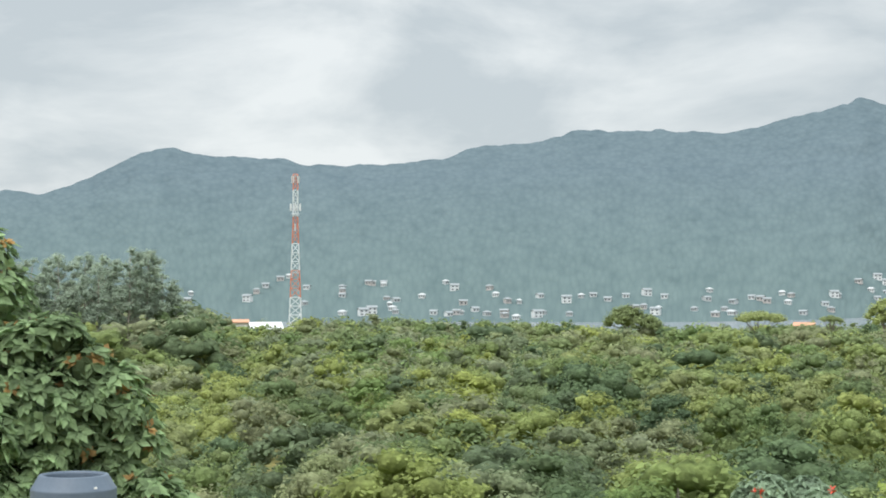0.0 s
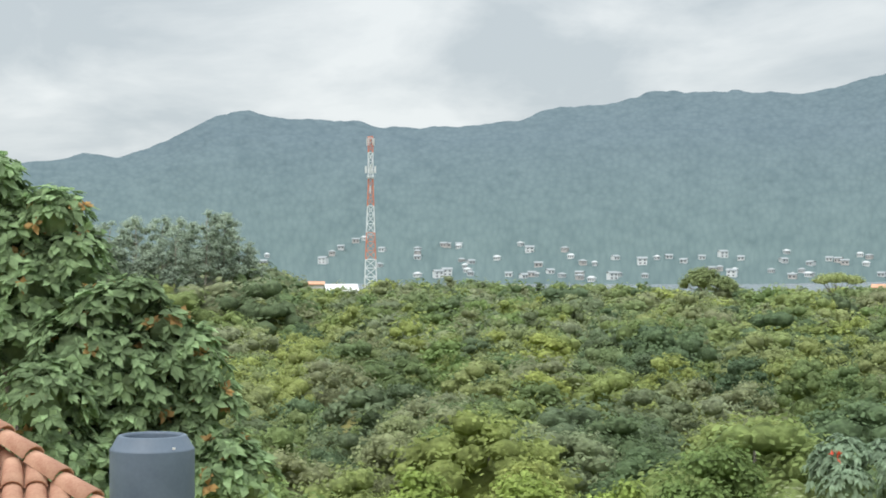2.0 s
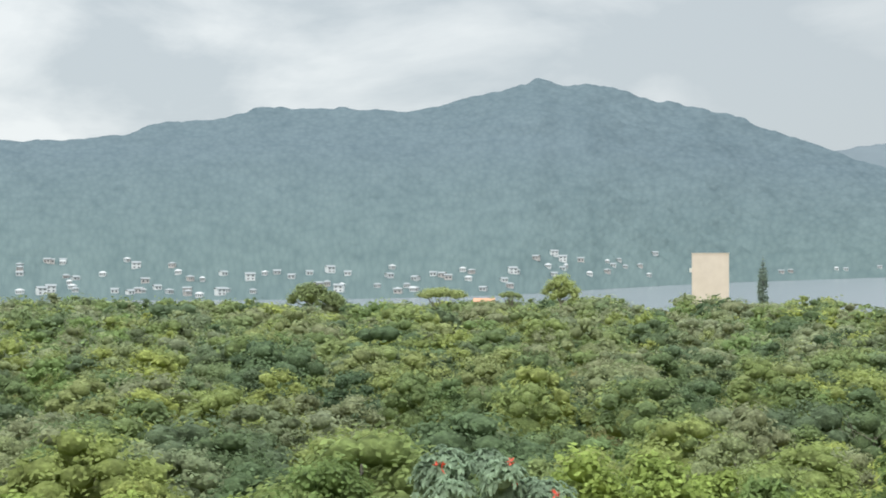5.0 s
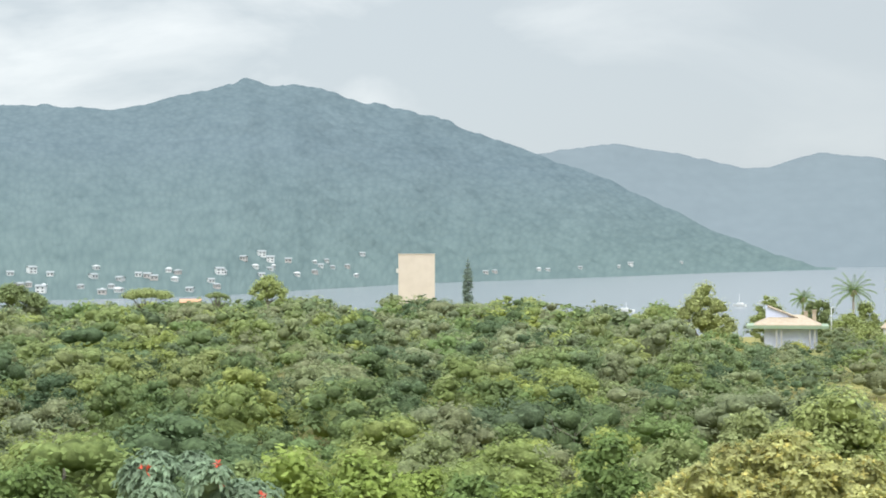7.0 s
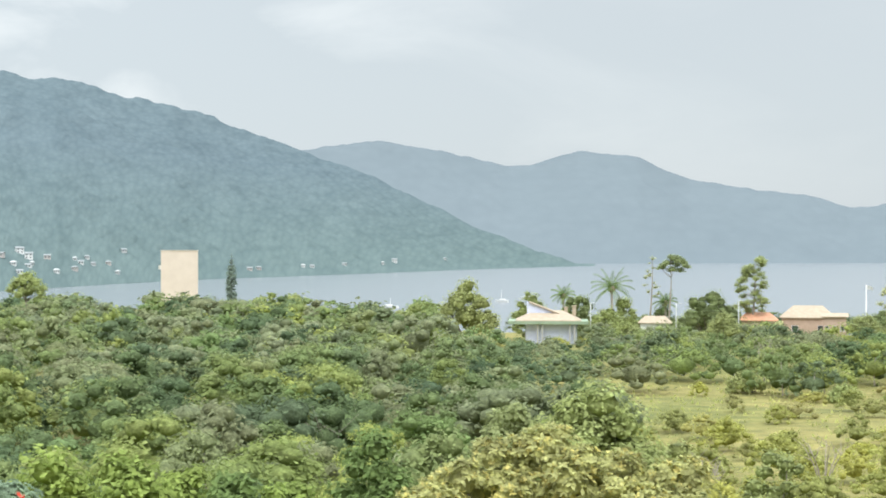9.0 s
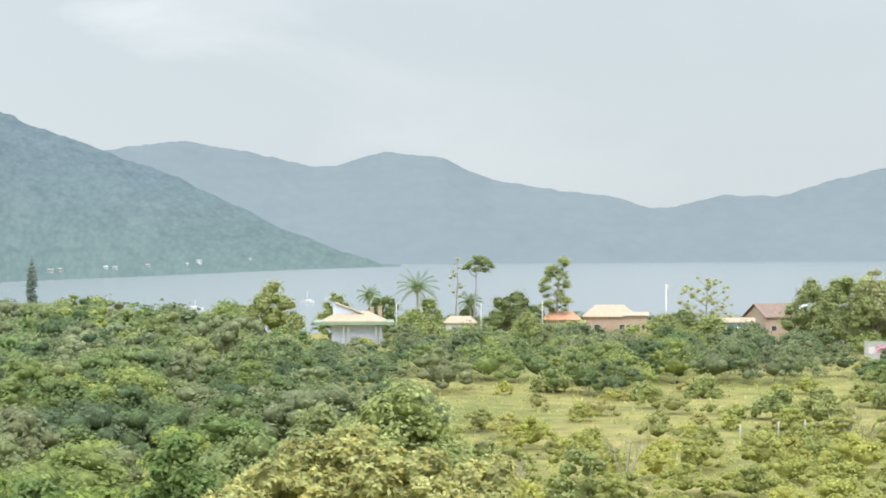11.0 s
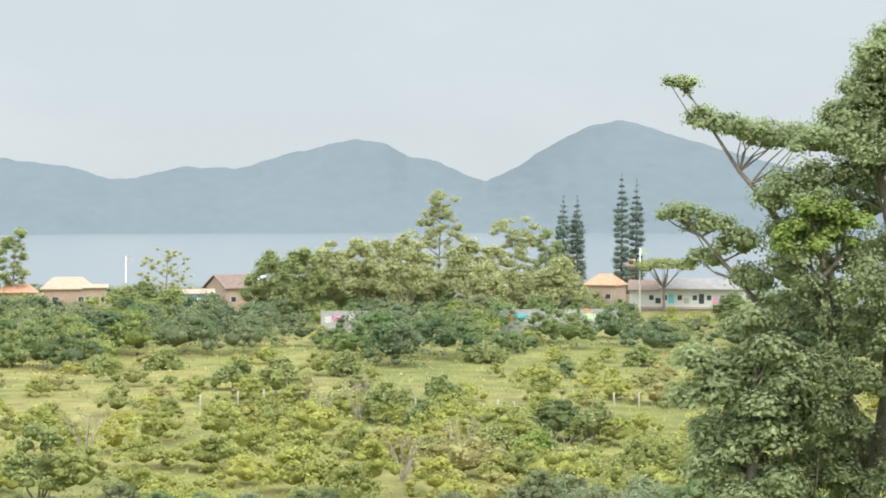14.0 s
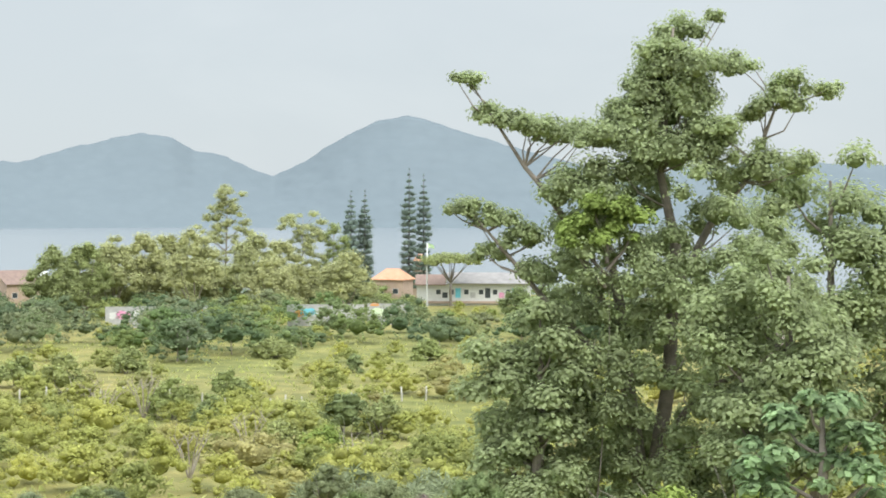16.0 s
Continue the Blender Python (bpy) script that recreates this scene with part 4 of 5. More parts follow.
mural_wall(52.0, 335, 14, hw, "grey wall with orange and turquoise graffiti", [(-4.8, hw * 0.6, 0.9, 0.6, M_orange), (-3.2, hw * 0.66, 1.5, 0.75, M_cyan), (-2.2, hw * 0.6, 0.8, 0.5, M_white)])
mural_wall(53.9, 337, 7, hw, "grey wall with pale green lettering-like paint", [(-1.5, hw * 0.62, 1.4, 0.75, M_acid), (0.8, hw * 0.55, 1.2, 0.5, M_white), (-2.2, hw * 0.98, 0.8, 0.3, M_orange)])


# ---- street lamp posts and flag poles ----
def lamp_post(az, dist, top_el, arm=0.8):
    at = place(az, dist)
    h = high(dist, top_el) - at.z
    t = thing("street_lamp", "pale concrete street lamp post with a short arm", "street lamp", at, "street lamps", rz=-az)
    part_np("pole", tube([(0, 0, -0.5), (0, 0, h * 0.5), (0, 0, h)], [0.2, 0.16, 0.12], 8), M_pole, t, smooth=True)
    part_np("arm", tube([(0, 0, h - 0.1), (arm * 0.6, 0, h + 0.15), (arm, 0, h + 0.12)], [0.07, 0.06, 0.05], 6), M_pole, t)
    part("lamp", boxes((arm, arm + 0.4, -0.1, 0.1, h + 0.05, h + 0.17)), M_pole, t)
    return t


for az, dist, el in ((26.44, 398, -1.84), (30.86, 396, -1.75), (33.5, 404, -1.75), (35.41, 402, -1.66), (44.49, 408, -1.41), (50.09, 425, -1.36)):
    lamp_post(az, dist, el)
for az, dist, el in ((55.16, 415, -0.9), (39.24, 470, -1.14)):
    at = place(az, dist)
    h = high(dist, el) - at.z
    t = thing("flag_pole", "white pole with a small pale flag", "flag pole", at, "flag poles", rz=-az)
    part_np("pole", tube([(0, 0, -0.5), (0, 0, h)], [0.22, 0.14], 8), M_white, t, smooth=True)
    bm = bmesh.new()
    cols = []
    for i in range(7):
        u = i / 6
        cols.append([bm.verts.new((0.12 + 1.5 * u, 0.18 * math.sin(u * 6), h - 0.1 - 0.5 * u * u - v * (1.1 - 0.3 * u))) for v in (0, 1)])
    for i in range(6):
        bm.faces.new((cols[i][0], cols[i + 1][0], cols[i + 1][1], cols[i][1]))
    bmesh.ops.solidify(bm, geom=bm.faces[:], thickness=0.03)
    part("flag", bm, M_white if az < 50 else M_acid, t)

# ---- houses on the far shore ----
def villa(seed):
    q = random.Random(seed)
    w, d, h = q.uniform(2.8, 6.4), q.uniform(3, 5), q.choice((2.2, 2.8, 4.0))
    wall_m = (M_villa_wall, M_white, M_villa_rose, M_villa_wall, M_white)[seed % 5]
    roof_m = q.choice((M_villa_roof, M_villa_grey, M_villa_grey, M_villa_wall))
    rows = 2 if h > 3.5 else 1
    return w, d, h, q.uniform(0.8, 1.3), wall_m, roof_m, rows


hill_objects = [o for o in bpy.data.objects if o.name.startswith("hills_near")]
hv = np.empty(len(hill_objects[0].data.vertices) * 3, dtype=np.float32)
hill_objects[0].data.vertices.foreach_get("co", hv)
hv = hv.reshape(-1, 3)
h_az, h_r = np.degrees(np.arctan2(hv[:, 0], hv[:, 1])), np.hypot(hv[:, 0], hv[:, 1])
h_el = np.degrees(np.arctan2(hv[:, 2] - EYE[2], h_r))


def on_slope(az, el):
    """The point of the near hillside that is seen in this direction."""
    k = np.argmin(((h_az - az) * 0.6) ** 2 + (h_el - el) ** 2 + (hv[:, 2] < 0.5) * 9)
    return Vector(hv[k])


PROTO = []
for k in range(8):
    w, d, h, rise, wm, rm, rows = villa(40 + k)
    PROTO.append(house("small pale house with a pitched roof on the wooded hillside", 0, 50, w, d, h, rise, wm, rm, hip=1.5 if k % 2 else 0, windows=2 + k % 2, rows=rows,
                       group="hillside houses", z=-50, name="hillside_house"))
q = random.Random(5)
spots_h = []
for lo, hi, n, e0, e1 in ((-8, -4, 9, -1.0, -0.1), (-3.2, 1.5, 26, -1.35, -0.3), (1.5, 6, 16, -1.45, -0.7), (6, 12, 24, -1.4, -0.6), (12, 16.5, 18, -1.15, -0.1), (16.5, 19, 5, -1.0, -0.7), (20, 30, 8, -0.85, -0.5)):
    for _ in range(n):
        a = q.uniform(lo, hi)
        e = e0 + (e1 - e0) * q.random() ** 1.6
        spots_h.append((a, max(e, -1.45 if a < 10 else -1.3 + 0.055 * (a - 10))))
for i, (a, e) in enumerate(spots_h):
    p = on_slope(a, e)
    src = PROTO[i % 8]
    if i < 8:
        src.matrix_world = pose(p.x, p.y, p.z - 0.2, 0, 0, -a + q.uniform(-35, 35))
    else:
        copy_thing(src, pose(p.x, p.y, p.z - 0.2, 0, 0, -a + q.uniform(-35, 35)))

# ---- boats ----
for az, dist, h in ((24.6, 900, 3.0), (25.75, 905, 2.5), (28.1, 1000, 5), (28.9, 1060, 3)):
    t = thing("sailing_boat", "white moored sailing boat with a tall mast", "boat", polar(az, dist, 0.0), "moored boats", rz=q.uniform(0, 360))
    bm = bmesh.new()
    prof = [(-4.5, 1.0), (-2, 1.5), (1.5, 1.4), (4.0, 0.7), (5.2, 0.05)]
    rows_ = [[bm.verts.new((x, s * w * k, z)) for s, k, z in ((-1, 1, 1.2), (-1, 0.7, -0.3), (1, 0.7, -0.3), (1, 1, 1.2))] for x, w in prof]
    for a, b in zip(rows_, rows_[1:]):
        for i in range(4):
            bm.faces.new((a[i], a[(i + 1) % 4], b[(i + 1) % 4], b[i]))
    bm.faces.new(rows_[0])
    bm.faces.new(rows_[-1][::-1])
    part("hull", bm, M_white, t)
    part("cabin", boxes((-2.2, 1.2, -0.8, 0.8, 1.2, 1.9)), M_white, t)
    part_np("mast", tube([(0.4, 0, 1.0), (0.4, 0, h + 2)], [0.12, 0.07], 6), M_white, t)

# ---- trees that stand out ----
def whorls(rng, lobes, count, leaves, length, width, droop, spread=0.6, low=-0.3):
    """Tufts of long leaves that radiate and hang from the shoot tips, over the outside of clumps."""
    lobes = np.asarray(lobes, float)
    wt = lobes[:, 3] ** 2
    pick = rng.choice(len(lobes), count, p=wt / wt.sum())
    d = rng.normal(size=(count, 3))
    d /= np.linalg.norm(d, axis=1)[:, None]
    flip = d[:, 2] < low
    d[flip, 2] *= -1
    c = lobes[pick, :3] + d * (lobes[pick, 3] * rng.uniform(0.7, 1.05, count))[:, None]
    axis = d + np.array([0, 0, 0.5])
    axis /= np.linalg.norm(axis, axis=1)[:, None]
    c, axis = np.repeat(c, leaves, 0), np.repeat(axis, leaves, 0)
    n = len(c)
    side = np.cross(axis, rng.normal(size=(n, 3)))
    side /= np.linalg.norm(side, axis=1)[:, None] + 1e-9
    run = side * rng.uniform(0.7, 1.1, n)[:, None] + axis * rng.uniform(-0.1, spread, n)[:, None]
    run /= np.linalg.norm(run, axis=1)[:, None]
    L = (length * rng.uniform(0.65, 1.25, n))[:, None]
    across = np.cross(run, axis)
    across /= np.linalg.norm(across, axis=1)[:, None] + 1e-9
    down = np.array([0, 0, -1.0])
    mid = c + run * L * 0.5 + down * L * droop * 0.18
    tip = c + run * L * 0.95 + down * L * droop * 0.6
    w = L * width
    v = np.stack([c, mid + across * w * 0.5, tip, mid - across * w * 0.5], 1).reshape(-1, 3)
    return v, np.arange(n * 4).reshape(-1, 4)


def hearts(lobes, core=0.6):
    return join(*[(BALL[0] * q[3] * core + np.array(q[:3]), BALL[1]) for q in lobes])


def whorled_tree(name, label, at, lobes, count, leaves, length, width, droop, material, young=None, young_share=0.1, bark=None, seed=1, girth=0.16, core=0.55, young_label="", fork=0.4, limbs=8, spread=0.6):
    rng = np.random.default_rng(seed)
    t = thing(name, label, "tree", at)
    lob = np.asarray(lobes, float)
    part_np("trunk", trunk_of(rng, lob, max(1.0, lob[:, 2].min() * fork), girth, limbs), bark or M_bark, t, smooth=True)
    part_np("crown", join(whorls(rng, lob, count, leaves, length, width, droop, spread), hearts(lob, core)), material, t)
    if young:
        up = lob.copy()
        part_np("young_leaves", whorls(rng, up, int(count * young_share), leaves, length * 0.72, width, droop * 0.4, 1.1, low=0.1), young, t, young_label)
    return t


def scatter_lobes(rng, n, centre, size, radius):
    """Clump centres spread through an egg-shaped crown."""
    rows = []
    while len(rows) < n:
        p = rng.uniform(-1, 1, 3)
        if np.dot(p, p) < 1:
            rows.append((*(np.array(centre) + p * np.array(size)), radius * rng.uniform(0.7, 1.25)))
    return rows


# the large-leaved tree beside the water tank: a tall crown with two lower ones
rng = np.random.default_rng(21)
base = place(-14.0, 31)


def rel(az, dist, el):
    p = polar(az, dist, high(dist, el)) - base
    return (p.x, p.y, p.z)


tall_l = [(*rel(-16.6, 32, 1.2), 0.85), (*rel(-17.4, 33, -0.3), 1.25), (*rel(-15.7, 32, -0.6), 0.95), (*rel(-14.9, 31.5, -1.9), 0.8), (*rel(-16.5, 32, -2.2), 1.1),
          (*rel(-18.3, 33, 1.4), 0.9), (*rel(-17.2, 32, -4.0), 1.1), (*rel(-15.7, 32, 0.9), 0.5), (*rel(-15.4, 31.5, -3.4), 0.8), (*rel(-14.6, 31.5, -0.9), 0.5), (*rel(-13.7, 31.5, -1.0), 0.7), (*rel(-13.4, 31.5, -1.9), 0.6), (*rel(-14.3, 31.5, 0.4), 0.6)]
mid_l = [(*rel(-12.9, 30.5, -2.6), 0.6), (*rel(-13.6, 30.5, -3.6), 0.75), (*rel(-12.3, 30.5, -4.2), 0.75), (*rel(-11.2, 30.5, -4.0), 0.55), (*rel(-13.2, 30.5, -5.0), 0.8), (*rel(-14.6, 30, -5.2), 0.8),
         (*rel(-11.6, 30.5, -5.4), 0.7), (*rel(-10.6, 31, -5.0), 0.5), (*rel(-12.4, 30.5, -6.3), 0.8), (*rel(-14.4, 30, -6.8), 0.8), (*rel(-11.0, 30.5, -6.8), 0.7), (*rel(-13.2, 30, -7.6), 0.8),
         (*rel(-9.0, 30, -6.9), 0.5), (*rel(-8.6, 30, -7.7), 0.6), (*rel(-9.7, 30, -7.6), 0.6), (*rel(-11.6, 30, -8.4), 0.8), (*rel(-14.8, 30, -8.3), 0.8), (*rel(-11.9, 30.5, -2.1), 0.45), (*rel(-11.0, 30.5, -3.0), 0.5), (*rel(-10.2, 30.5, -3.5), 0.45),
         (*rel(-9.8, 30.5, -4.3), 0.5), (*rel(-9.5, 30.5, -5.3), 0.5), (*rel(-10.3, 30.5, -6.0), 0.55)]
whorled_tree("large_leaved_tree", "tall tree with drooping large glossy green leaves and rusty tips", base, tall_l + mid_l, 2700, 9, 0.26, 0.52, 0.5, M_big, M_rust, 0.06,
             M_bark, 22, 0.2, young_label="rust-orange young leaves", fork=0.5, limbs=12)

# the scarlet-flowered trees at the foot of the view
def flowered_tree(az, dist, el, spread_m, seed, label):
    rng = np.random.default_rng(seed)
    at = place(az, dist)
    top_z = high(dist, el) - at.z
    lob = [(rng.uniform(-1, 1) * spread_m, rng.uniform(-0.7, 0.7) * spread_m, top_z - 0.55 - rng.uniform(0, 1.3), rng.uniform(0.5, 0.75)) for _ in range(13)]
    lob += [(0.2, 0, top_z - 0.45, 0.5), (-0.8, -0.3, top_z - 0.75, 0.5)]
    t = whorled_tree("flowering_tree", label, at, lob, 1100, 8, 0.2, 0.5, 0.9, M_grey, None, 0, M_bark, seed, 0.13, spread=0.4)
    t.rotation_euler = (0, 0, -radians(az))
    fl = []
    for k in range(5):
        q = lob[k]
        c = Vector((q[0] + rng.uniform(-0.2, 0.2), q[1] - q[3] * 0.95, q[2] + rng.uniform(-0.1, 0.45)))
        v, f = whorls(rng, [(*c, 0.08)], 4, 5, 0.15, 0.3, 0.1, 1.4)
        part_np("flower", (v, f), M_flower, t, "scarlet flower spray")
    return t


flowered_tree(10.85, 45, -6.15, 1.75, 31, "grey-green large-leaved tree with scarlet flowers")

# lime-green trees along the foot of the view
for k, (az, dist, el, rad) in enumerate(((14.6, 48, -6.3, 1.9), (16.6, 47, -6.45, 1.7), (18.4, 49, -6.6, 1.5), (0.4, 52, -7.1, 2.0), (-3.0, 50, -7.35, 1.6), (21.6, 52, -6.8, 1.6), (62.4, 52, -8.1, 1.6), (65.5, 52, -8.2, 1.5), (3.2, 52, -7.5, 1.4))):
    at = place(az, dist)
    h = high(dist, el) - at.z
    broadleaf("lime_tree", "bright lime-green bushy tree", 60 + k, rad, h, at, 3200, 0.19, 22, M_lime, low=0.45, part_of=0.36)
for k, (az, dist, el, rad) in enumerate(((19.9, 47, -6.75, 1.5), (24.0, 62, -5.7, 2.3), (6.2, 58, -6.0, 2.4))):
    at = place(az, dist)
    broadleaf("dark_tree", "dense dark green bushy tree", 80 + k, rad, high(dist, el) - at.z, at, 3200, 0.19, 22, M_dark, low=0.4)

# the yellow-tipped tree and the dark green one behind it
rng = np.random.default_rng(41)
at = place(29.6, 60)
h = high(60, -5.55) - at.z
lob = [(x, rng.uniform(-1.6, 1.6), h - 0.75 - 0.055 * x * x - rng.uniform(0, 1.4), rng.uniform(0.6, 0.95)) for x in np.linspace(-4.6, 4.6, 22)]
lob += [(x, rng.uniform(-1.5, 1.0), h - 2.4 - 0.03 * x * x, 0.95) for x in np.linspace(-4.4, 4.4, 10)]
t = whorled_tree("yellow_tipped_tree", "wide olive tree topped with yellow young leaves", at, lob, 2300, 8, 0.25, 0.45, 0.35, M_yellow, M_yellow_tip, 0.3, M_bark, 42, 0.2, young_label="upright yellow young leaves", limbs=14, spread=0.9)
t.rotation_euler = (0, 0, -radians(29.6))
at = place(30.9, 77)
broadleaf("rounded_tree", "broad rounded green tree behind the yellow one", 43, 4.0, high(77, -4.3) - at.z, at, 9000, 0.24, 40, M_far, low=0.35, part_of=0.26)
at = place(28.3, 84)
broadleaf("rounded_tree", "rounded mid-green tree at the wood's edge", 44, 3.0, high(84, -4.75) - at.z, at, 5200, 0.26, 32, M_far, low=0.35, part_of=0.28)


# bushes standing in the meadow
for k, (az, dist, el, rad, m) in enumerate(((51.2, 165, -5.75, 3.0, M_far), (52.6, 168, -5.4, 3.4, M_far_dark), (53.8, 165, -5.55, 2.8, M_far), (52.0, 150, -6.5, 2.6, M_lime), (50.6, 158, -6.3, 2.2, M_far), (48.4, 176, -5.6, 2.0, M_far_dark),
                                            (47.2, 182, -4.9, 2.8, M_far), (49.0, 192, -4.7, 3.0, M_far), (44.0, 205, -4.3, 3.4, M_far), (42.6, 214, -4.25, 3.2, M_far), (52.9, 236, -4.3, 1.4, M_far_dark), (57.6, 150, -5.2, 3.0, M_far_dark),
                                            (58.8, 172, -4.6, 3.4, M_far), (35.6, 262, -3.75, 3.2, M_far), (38.6, 246, -4.1, 2.6, M_far), (40.4, 250, -3.9, 3.2, M_far), (33.4, 120, -5.9, 3.2, M_far), (36.6, 128, -6.0, 2.8, M_far),
                                            (46.0, 236, -4.05, 2.6, M_far), (50.4, 262, -3.75, 3.6, M_far), (55.2, 255, -3.85, 2.8, M_far))):
    at = place(az, dist, 0.5)
    broadleaf("meadow_bush", "rounded green bush standing in the meadow", 900 + k, rad, max(1.2, high(dist, el) - at.z), at, 1200, 0.24 if dist < 200 else 0.32, 16, m, category="bush", group="meadow bushes", low=0.05, skirt=8)

# flat-topped trees that stand over the canopy
def flat_tree(az, dist, el, width, label, seed, material, depth=2.6, bark=M_bark):
    rng = np.random.default_rng(seed)
    at = place(az, dist)
    h = high(dist, el) - at.z
    lob = [(math.cos(a) * q * width / 2, math.sin(a) * q * width / 2, h - depth * (0.35 + 0.45 * q * q) - rng.uniform(0, 0.5), width * 0.12 * rng.uniform(0.8, 1.3))
           for a, q in ((k * 2.4, math.sqrt((k + 0.4) / 22) * 0.85) for k in range(22))]
    t = thing("spreading_tree", label, "tree", at, rz=-az)
    part_np("trunk", trunk_of(rng, np.array(lob), h * 0.45, 0.3, 10), bark, t, smooth=True)
    part_np("crown", clumps(rng, lob, 3000, width * 0.035, flat=0.7), material, t, smooth=True)
    return t


for az, el, w, label, m in ((5.7, -0.99, 14, "dark flat-topped tree above the canopy", M_far_dark), (6.4, -1.3, 8, "small rounded tree beside the flat-topped one", M_far_dark), (13.5, -0.8, 13, "spreading light green umbrella tree", M_far)):
    at = place(az, 480)
    broadleaf("spreading_tree", label, int(az * 10), w / 2, high(480, el) - at.z, at, 1500, 0.6, 24, m, low=0.5, part_of=0.26, skirt=0)
flat_tree(9.75, 470, -1.22, 14, "flat spreading green tree over the canopy", 53, M_far, 2.2)
flat_tree(11.9, 500, -1.25, 7, "small dark spreading tree by a white house", 54, M_far_dark, 2.4)
flat_tree(55.9, 414, -1.22, 14.5, "yellow-green umbrella tree in front of the shed", 55, M_far, 2.6)
at = place(27.0, 392)
broadleaf("rounded_tree", "large rounded light green tree by the lagoon", 56, 7.5, high(392, -1.05) - at.z, at, 3000, 0.55, 30, M_far, low=0.05, part_of=0.28, skirt=16)
for k, (az, el, w, m) in enumerate(((34.5, -1.15, 15, M_far_dark), (33.9, -1.9, 8, M_far), (30.4, -1.35, 12, M_far_dark), (29.0, -1.3, 10, M_far), (39.7, -1.85, 11, M_far_dark), (31.9, -1.55, 8, M_far), (44.0, -1.95, 12, M_far), (25.4, -1.72, 9, M_far),
                                  (33.1, -1.75, 7, M_far_dark), (40.6, -2.05, 9, M_far), (43.3, -2.55, 9, M_far), (36.6, -2.3, 7, M_olive), (39.2, -1.95, 9, M_far), (35.0, -1.95, 9, M_far), (31.4, -1.85, 10, M_far), (32.2, -2.35, 6, M_far), (53.6, -2.35, 8, M_far), (54.6, -2.5, 8, M_far), (58.0, -2.2, 9, M_far_dark), (42.1, -2.6, 8, M_far))):
    d_ = 408 + 4 * (k % 5) if k < 9 else 388
    at = place(az, d_)
    broadleaf("rounded_tree", "rounded tree among the lagoon-side houses", 70 + k, w / 2, high(d_, el) - at.z, at, 1900, 0.42, 22, m, low=0.05, skirt=14)

for k, (az, el) in enumerate(((43.6, -1.0), (44.6, -0.75), (45.5, -0.62), (46.4, -0.5), (47.2, -0.45), (48.0, -0.3), (49.8, -0.45), (50.6, -0.7), (46.9, -1.2), (45.2, -1.35), (50.3, -1.3), (52.6, -1.1), (48.2, -1.25), (51.6, -1.6))):
    at = place(az, 372 + 7 * (k % 5))
    d_ = 372 + 7 * (k % 5)
    broadleaf("grove_tree", "olive and green tree in a dense lagoon-side grove", 430 + k, 7.0, high(d_, el) - at.z, at, 5600, 0.42, 44, M_olive if k > 1 else M_far,
              M_dry, group="lagoon-side grove", low=0.05, part_of=0.24, skirt=22)


# ---- columnar pines ----
def column_pine(az, dist, el, width, label, seed):
    rng = np.random.default_rng(seed)
    at = place(az, dist)
    h = high(dist, el) - at.z
    t = thing("column_pine", label, "pine tree", at, "columnar pines", rz=seed * 40)
    part_np("trunk", tube([(0, 0, -0.5), (0, 0, h * 0.5), (0, 0, h)], [0.32, 0.2, 0.04], 7), M_bark_dark, t, smooth=True)
    lob = []
    tiers = 20
    for k in range(tiers):
        u = 0.12 + 0.87 * k / (tiers - 1)
        wd = width * 0.5 * (1.05 - 0.25 * u if u < 0.7 else (1.0 - u) / 0.3 * 0.8 + 0.08)
        for j in range(4):
            a = j * math.pi / 2 + k * 0.8
            lob.append((math.cos(a) * wd * 0.62, math.sin(a) * wd * 0.62, h * u + rng.uniform(-0.2, 0.2), wd * 0.62 * rng.uniform(0.6, 1.3)))
    part_np("crown", clumps(rng, lob, 4200, 0.45, core=0.6, flat=0.7, slim=0.4, upward=0.1), M_pine, t, smooth=True)
    return t


for k, (az, dist, el, w) in enumerate(((19.7, 560, -0.21, 3.3), (52.78, 440, 0.74, 4.3), (53.22, 442, 0.76, 4.1), (54.6, 440, 1.45, 4.2), (55.05, 443, 1.27, 4.2))):
    column_pine(az, dist, el, w, "tall dark columnar pine beside the lagoon", 500 + k)


# ---- palms ----
def palm(az, dist, el, label, seed, fronds=22, length=4.2):
    rng = np.random.default_rng(seed)
    at = place(az, dist)
    h = high(dist, el) - at.z - length * 0.55
    t = thing("palm", label, "palm", at, "palms", rz=-az)
    part_np("trunk", tube([(0, 0, -0.5), (0.15, 0, h * 0.5), (0.1, 0, h)], [0.34, 0.27, 0.24], 9), M_dry, t, smooth=True)
    for k in range(fronds):
        a, up = k * 2.4, 1.25 - 1.7 * (k / fronds)
        d = Vector((math.cos(a) * math.cos(up), math.sin(a) * math.cos(up), math.sin(up)))
        pts, p = [], Vector((0.1, 0, h))
        for i in range(7):
            pts.append(p.copy())
            p += d * length / 6
            d = (d + Vector((0, 0, -0.17))).normalized()
        sets = [tube(pts, [0.05 - 0.006 * i for i in range(7)], 4)]
        vs, fs = [], []
        for i in range(1, 7):
            run = (pts[i] - pts[i - 1]).normalized()
            side = run.cross(Vector((0, 0, 1))).normalized()
            for s in (-1, 1):
                for m_ in (0.25, 0.75):
                    c = pts[i - 1].lerp(pts[i], m_)
                    tip = c + side * s * 0.85 * (1.1 - 0.12 * i) + run * 0.35 + Vector((0, 0, -0.4))
                    n0 = len(vs)
                    vs += [c - run * 0.09, c + run * 0.09, tip + run * 0.05, tip - run * 0.05]
                    fs.append((n0, n0 + 1, n0 + 2, n0 + 3))
        sets.append((np.array([tuple(v) for v in vs]), np.array(fs)))
        part_np("frond", join(*sets), M_dark, t)
